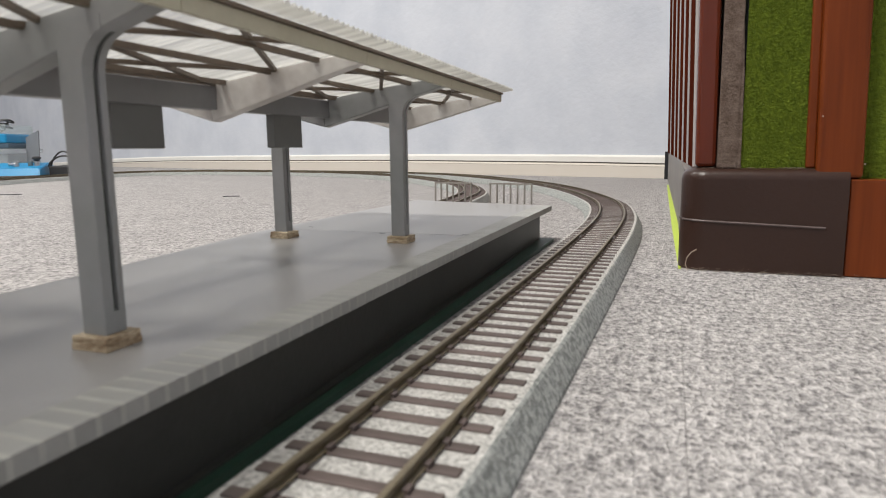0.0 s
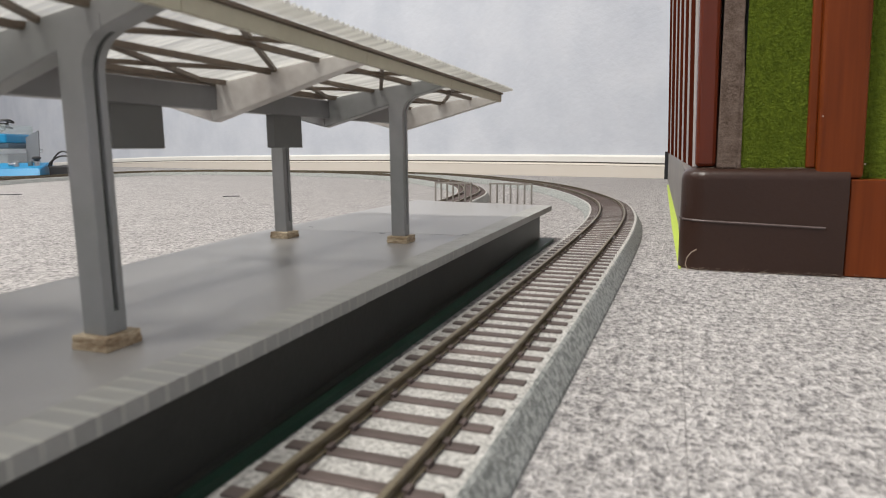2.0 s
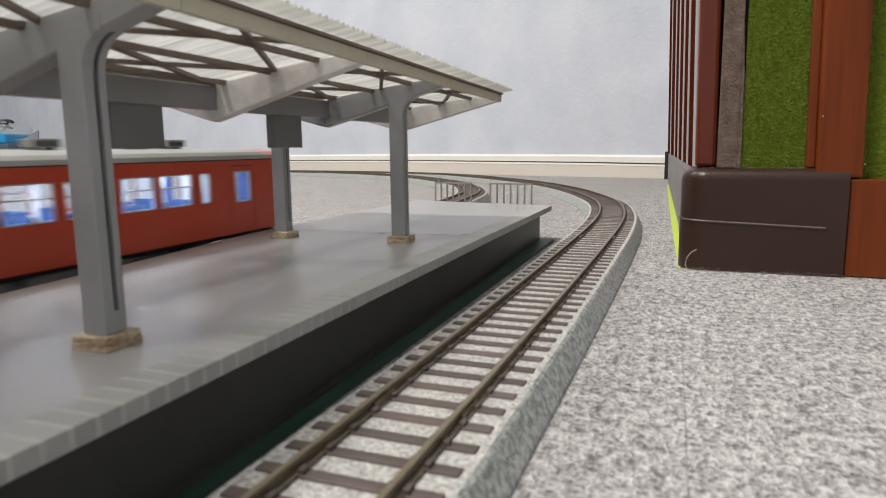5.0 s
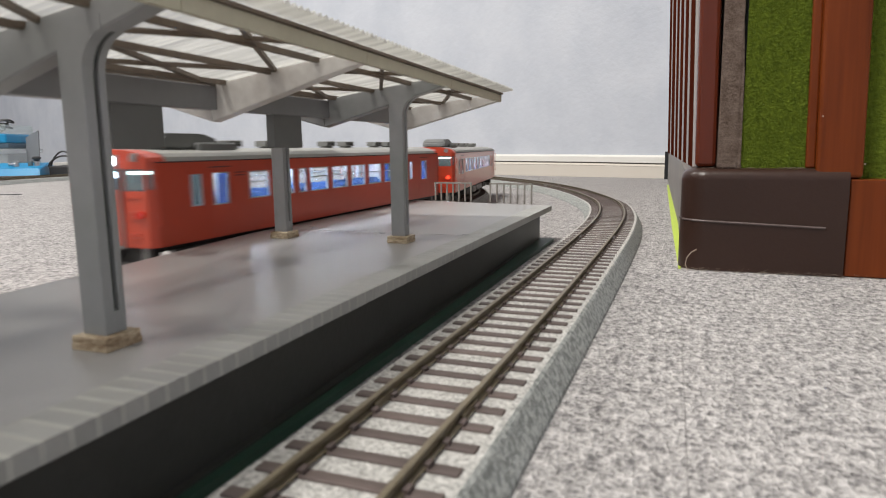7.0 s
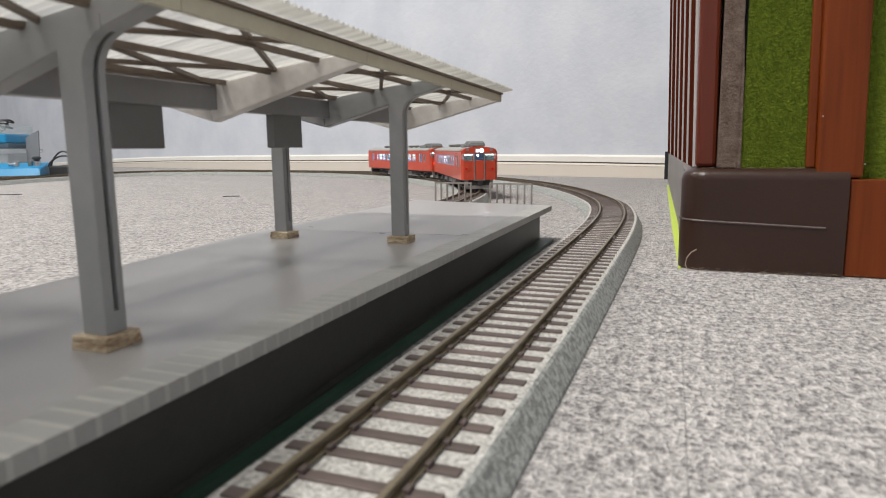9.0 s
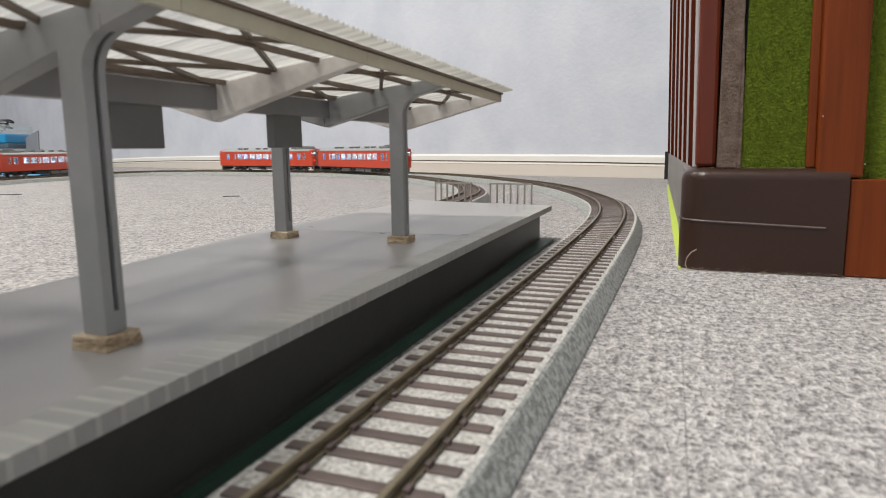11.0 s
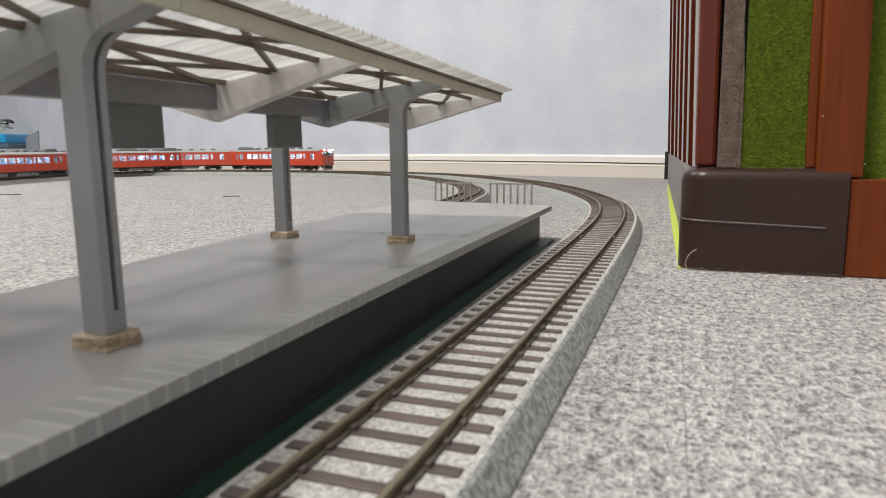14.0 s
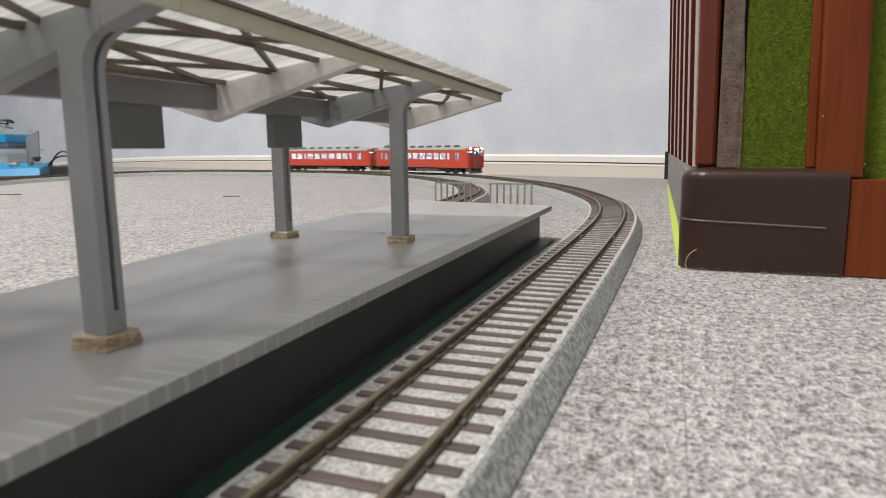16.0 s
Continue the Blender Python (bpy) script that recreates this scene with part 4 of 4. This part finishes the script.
        part("door_surround", fr, DULL, door, "dull metal gangway surround")
        part("door_window", box(B(), *g(-0.6, 0.1), -4.4, 4.4, 33.0, 40.4), DOORGLASS, door, "dark blue gangway window")
        part("gangway_lamp", rod(B(), (xf - e * 3.0, -e * 1.2, 38.3), (xf - e * 3.8, -e * 1.2, 38.3), 1.2, 12), DOORLAMP, t)
        for s in (-1, 1):
            ws = part("windscreen", box(B(), *g(-0.8, -0.3), s * 11.5 - 5.3, s * 11.5 + 5.3, 32.8, 40.4), SCREENGLASS, t, "clear cab windscreen")
            ws.visible_shadow = False
            cw = part("corner_window", prism(B(), [(xf - e * 0.5, s * (hw - 2.4)), (e * (h - nose - 0.1), s * (hw - 0.4)), (e * (h - nose - 0.1), s * (hw - 0.8)), (xf - e * 0.9, s * (hw - 2.6))], "z", 33.2, 40.4), SCREENGLASS, t, "clear corner window")
            cw.visible_shadow = False
            # marker lights at the brow and the tail lights
            part("brow_light", rod(B(), (xf - e * 1.0, s * 13.0, Z1 + 1.5), (xf + e * 0.9, s * 13.0, Z1 + 1.5), 1.6, 12), HEADLIGHT if (lit == "head" and style == "three") else DULL, t)
            part("tail_light", rod(B(), (xf - e * 0.3, s * 14.4, 23.9), (xf + e * 1.3, s * 14.4, 23.9), 1.35, 12), TAILLIGHT if lit == "tail" or (lit == "both") else LENSRED, t)
        box_on = lit in ("head", "both")
        hb = part("headlight_box", box(B(), *g(-1.0, 0.9), -5.0, 5.0, 41.2, 45.8, 0.9), SILVER, t, "centre headlight box")
        for s in (-1, 1):
            part("headlight", rod(B(), (xf + e * 0.6, s * 2.2, 43.5), (xf + e * 1.25, s * 2.2, 43.5), 1.8, 16), (HEADLIGHT if s == e else HALFLIGHT) if box_on else PANE, hb, "round headlight lens")
        for s in (-1, 1):
            gr = rod(B(), (xf - e * 2.6, s * (hw + 1.0), 20), (xf - e * 2.6, s * (hw + 1.0), 40), 0.22, 6)
            for zz in (20, 40):
                rod(gr, (xf - e * 2.6, s * (hw - 0.2), zz), (xf - e * 2.6, s * (hw + 1.0), zz), 0.22, 6)
            part("grab_rail", gr, RED, t)
        part("cab_wall", box(B(), min(e * (h - 12), e * (h - 12.8)), max(e * (h - 12), e * (h - 12.8)), -hw + 1.5, hw - 1.5, 13.6, 41), CABGREY, t)
        part("cab_desk", box(B(), min(e * (h - 1.4), e * (h - 5)), max(e * (h - 1.4), e * (h - 5)), -hw + 2.6, hw - 2.6, 26, 32.6), BACKDARK, t)
        u = B()
        box(u, min(e * (h - 2), e * (h + 5.0)), max(e * (h - 2), e * (h + 5.0)), -1.6, 1.6, 7.0, 9.6, 0.4)
        box(u, min(e * (h + 3.2), e * (h + 5.2)), max(e * (h + 3.2), e * (h + 5.2)), -2.4, 2.4, 5.8, 10.6, 0.4)
        part("coupler", u, UNDER, t)
        u = B()
        prism(u, [(-15, 2.0), (15, 2.0), (13, 5.8), (-13, 5.8)], "x", e * (h - 3), e * (h - 1.6))
        for s in (-1, 1):
            box(u, min(e * (h - 3.4), e * (h - 1)), max(e * (h - 3.4), e * (h - 1)), s * 13.6 - 1.5, s * 13.6 + 1.5, 3.0, Z0, 0.2)
        part("snow_plough", u, UNDERGREY, t)
        # black box added to keep the space under the cab end dark
        part("under_end_fill", box(B(), min(e * (h - 2), e * (h - 8)), max(e * (h - 2), e * (h - 8)), -14.5, 14.5, 5.4, Z0 + 0.1, 0.3), UNDER, t)
    # underframe and bogies
    uf = B()
    box(uf, -h + 6, h - 6, -14, 14, 9.2, 12.1)
    part("underframe", uf, UNDER, t)
    for u0, u1, s, zz in ((90, 112, 1, 3.6), (116, 150, 1, 4.2), (155, 170, 1, 3.2), (176, 205, 1, 4.0), (95, 135, -1, 3.8), (140, 162, -1, 3.4), (168, 210, -1, 4.2)):
        part("equipment_box", box(B(), xs(u0), xs(u1), min(s * 5, s * 15.5), max(s * 5, s * 15.5), zz, 9.4, 0.5), UNDERGREY if (u0 % 2 == 0) else UNDER, t)
    for xb in (-86, 86):
        bg = B()
        for s in (-1, 1):
            box(bg, xb - 19, xb + 19, s * 11.6 - 1.1, s * 11.6 + 1.1, 4.6, 7.2, 0.4)
            for dx in (-12.5, 12.5):
                box(bg, xb + dx - 3, xb + dx + 3, s * 12.2 - 1.2, s * 12.2 + 1.2, 3.2, 7.0, 0.4)
            box(bg, xb - 4, xb + 4, s * 12.4 - 1.2, s * 12.4 + 1.2, 3.4, 8.6, 0.4)
        box(bg, xb - 3.5, xb + 3.5, -11, 11, 5, 9.4)
        bog = part("bogie", bg, UNDER, t)
        for dx in (-12.5, 12.5):
            wb = B()
            rod(wb, (xb + dx, -9.6, 5.35), (xb + dx, 9.6, 5.35), 1.2, 8)
            for s in (-1, 1):
                rod(wb, (xb + dx, s * 7.4, 5.35), (xb + dx, s * 9.8, 5.35), 5.3, 18)
            part("wheelset", wb, UNDERGREY, bog)
    return t


GAP_CARS = 17.0
A1 = railcar("vermilion diesel railcar with grey roof and lit windows", ("", "tail"), "box")
A2 = railcar("vermilion diesel railcar with white headlight glowing at rear", ("", "head"), "box")
B1 = railcar("vermilion diesel railcar with three lit headlamps leading", ("head", ""), "three")
B2 = railcar("vermilion diesel railcar trailing with lit windows", ("", ""), "three")

# position of the rear of one train and of the front of the other along their loops, by time
A_RUN = [(0.0, -1388), (3.0, -624), (6.4, 236), (6.8, 336), (7.2, 433), (7.5, 508), (8.0, 636), (8.5, 766), (9.0, 886), (10.2, 1180), (11.5, 1489), (12.0, 1598), (12.5, 1709), (13.0, 1822), (13.5, 1938), (14.0, 2062), (14.5, 2176), (15.5, 2434), (16.0, 2560)]
B_RUN = [(0.0, 4850), (4.0, 4030), (9.0, 2995), (11.5, 2432), (12.5, 2206), (13.0, 2106), (13.5, 2016), (14.0, 1914), (14.5, 1798), (15.0, 1688), (15.5, 1579), (16.0, 1474)]


def glide(run, t):
    """Smooth value of a run at t."""
    ts, vs = [r[0] for r in run], [r[1] for r in run]
    total = 0.0
    for k in range(-4, 5):
        u = min(max(t + k * 0.05, -5), 21)
        if u < ts[0]:
            v = vs[0] + (u - ts[0]) * (vs[1] - vs[0]) / (ts[1] - ts[0])
        elif u > ts[-1]:
            v = vs[-1] + (u - ts[-1]) * (vs[-1] - vs[-2]) / (ts[-1] - ts[-2])
        else:
            v = float(np.interp(u, ts, vs))
        total += v
    return total / 9


def on_track(loop, s, facing):
    """Pose of a car with its middle at s: both bogies on the rails."""
    a, b = loop.at(s - 86 * facing), loop.at(s + 86 * facing)
    m, d = (a + b) / 2, b - a
    return pose(m.x * MM, m.y * MM, RAIL_Z * MM, 0, 0, math.degrees(math.atan2(d.y, d.x)))


def motions():
    times = [i * 0.2 for i in range(81)]
    walk(A2, [(t, on_track(INN, glide(A_RUN, t) + CAR_L / 2, 1)) for t in times])
    walk(A1, [(t, on_track(INN, glide(A_RUN, t) + CAR_L * 1.5 + GAP_CARS, 1)) for t in times])
    walk(B1, [(t, on_track(OUT, glide(B_RUN, t) + CAR_L / 2, -1)) for t in times])
    walk(B2, [(t, on_track(OUT, glide(B_RUN, t) + CAR_L * 1.5 + GAP_CARS, -1)) for t in times])


motions()
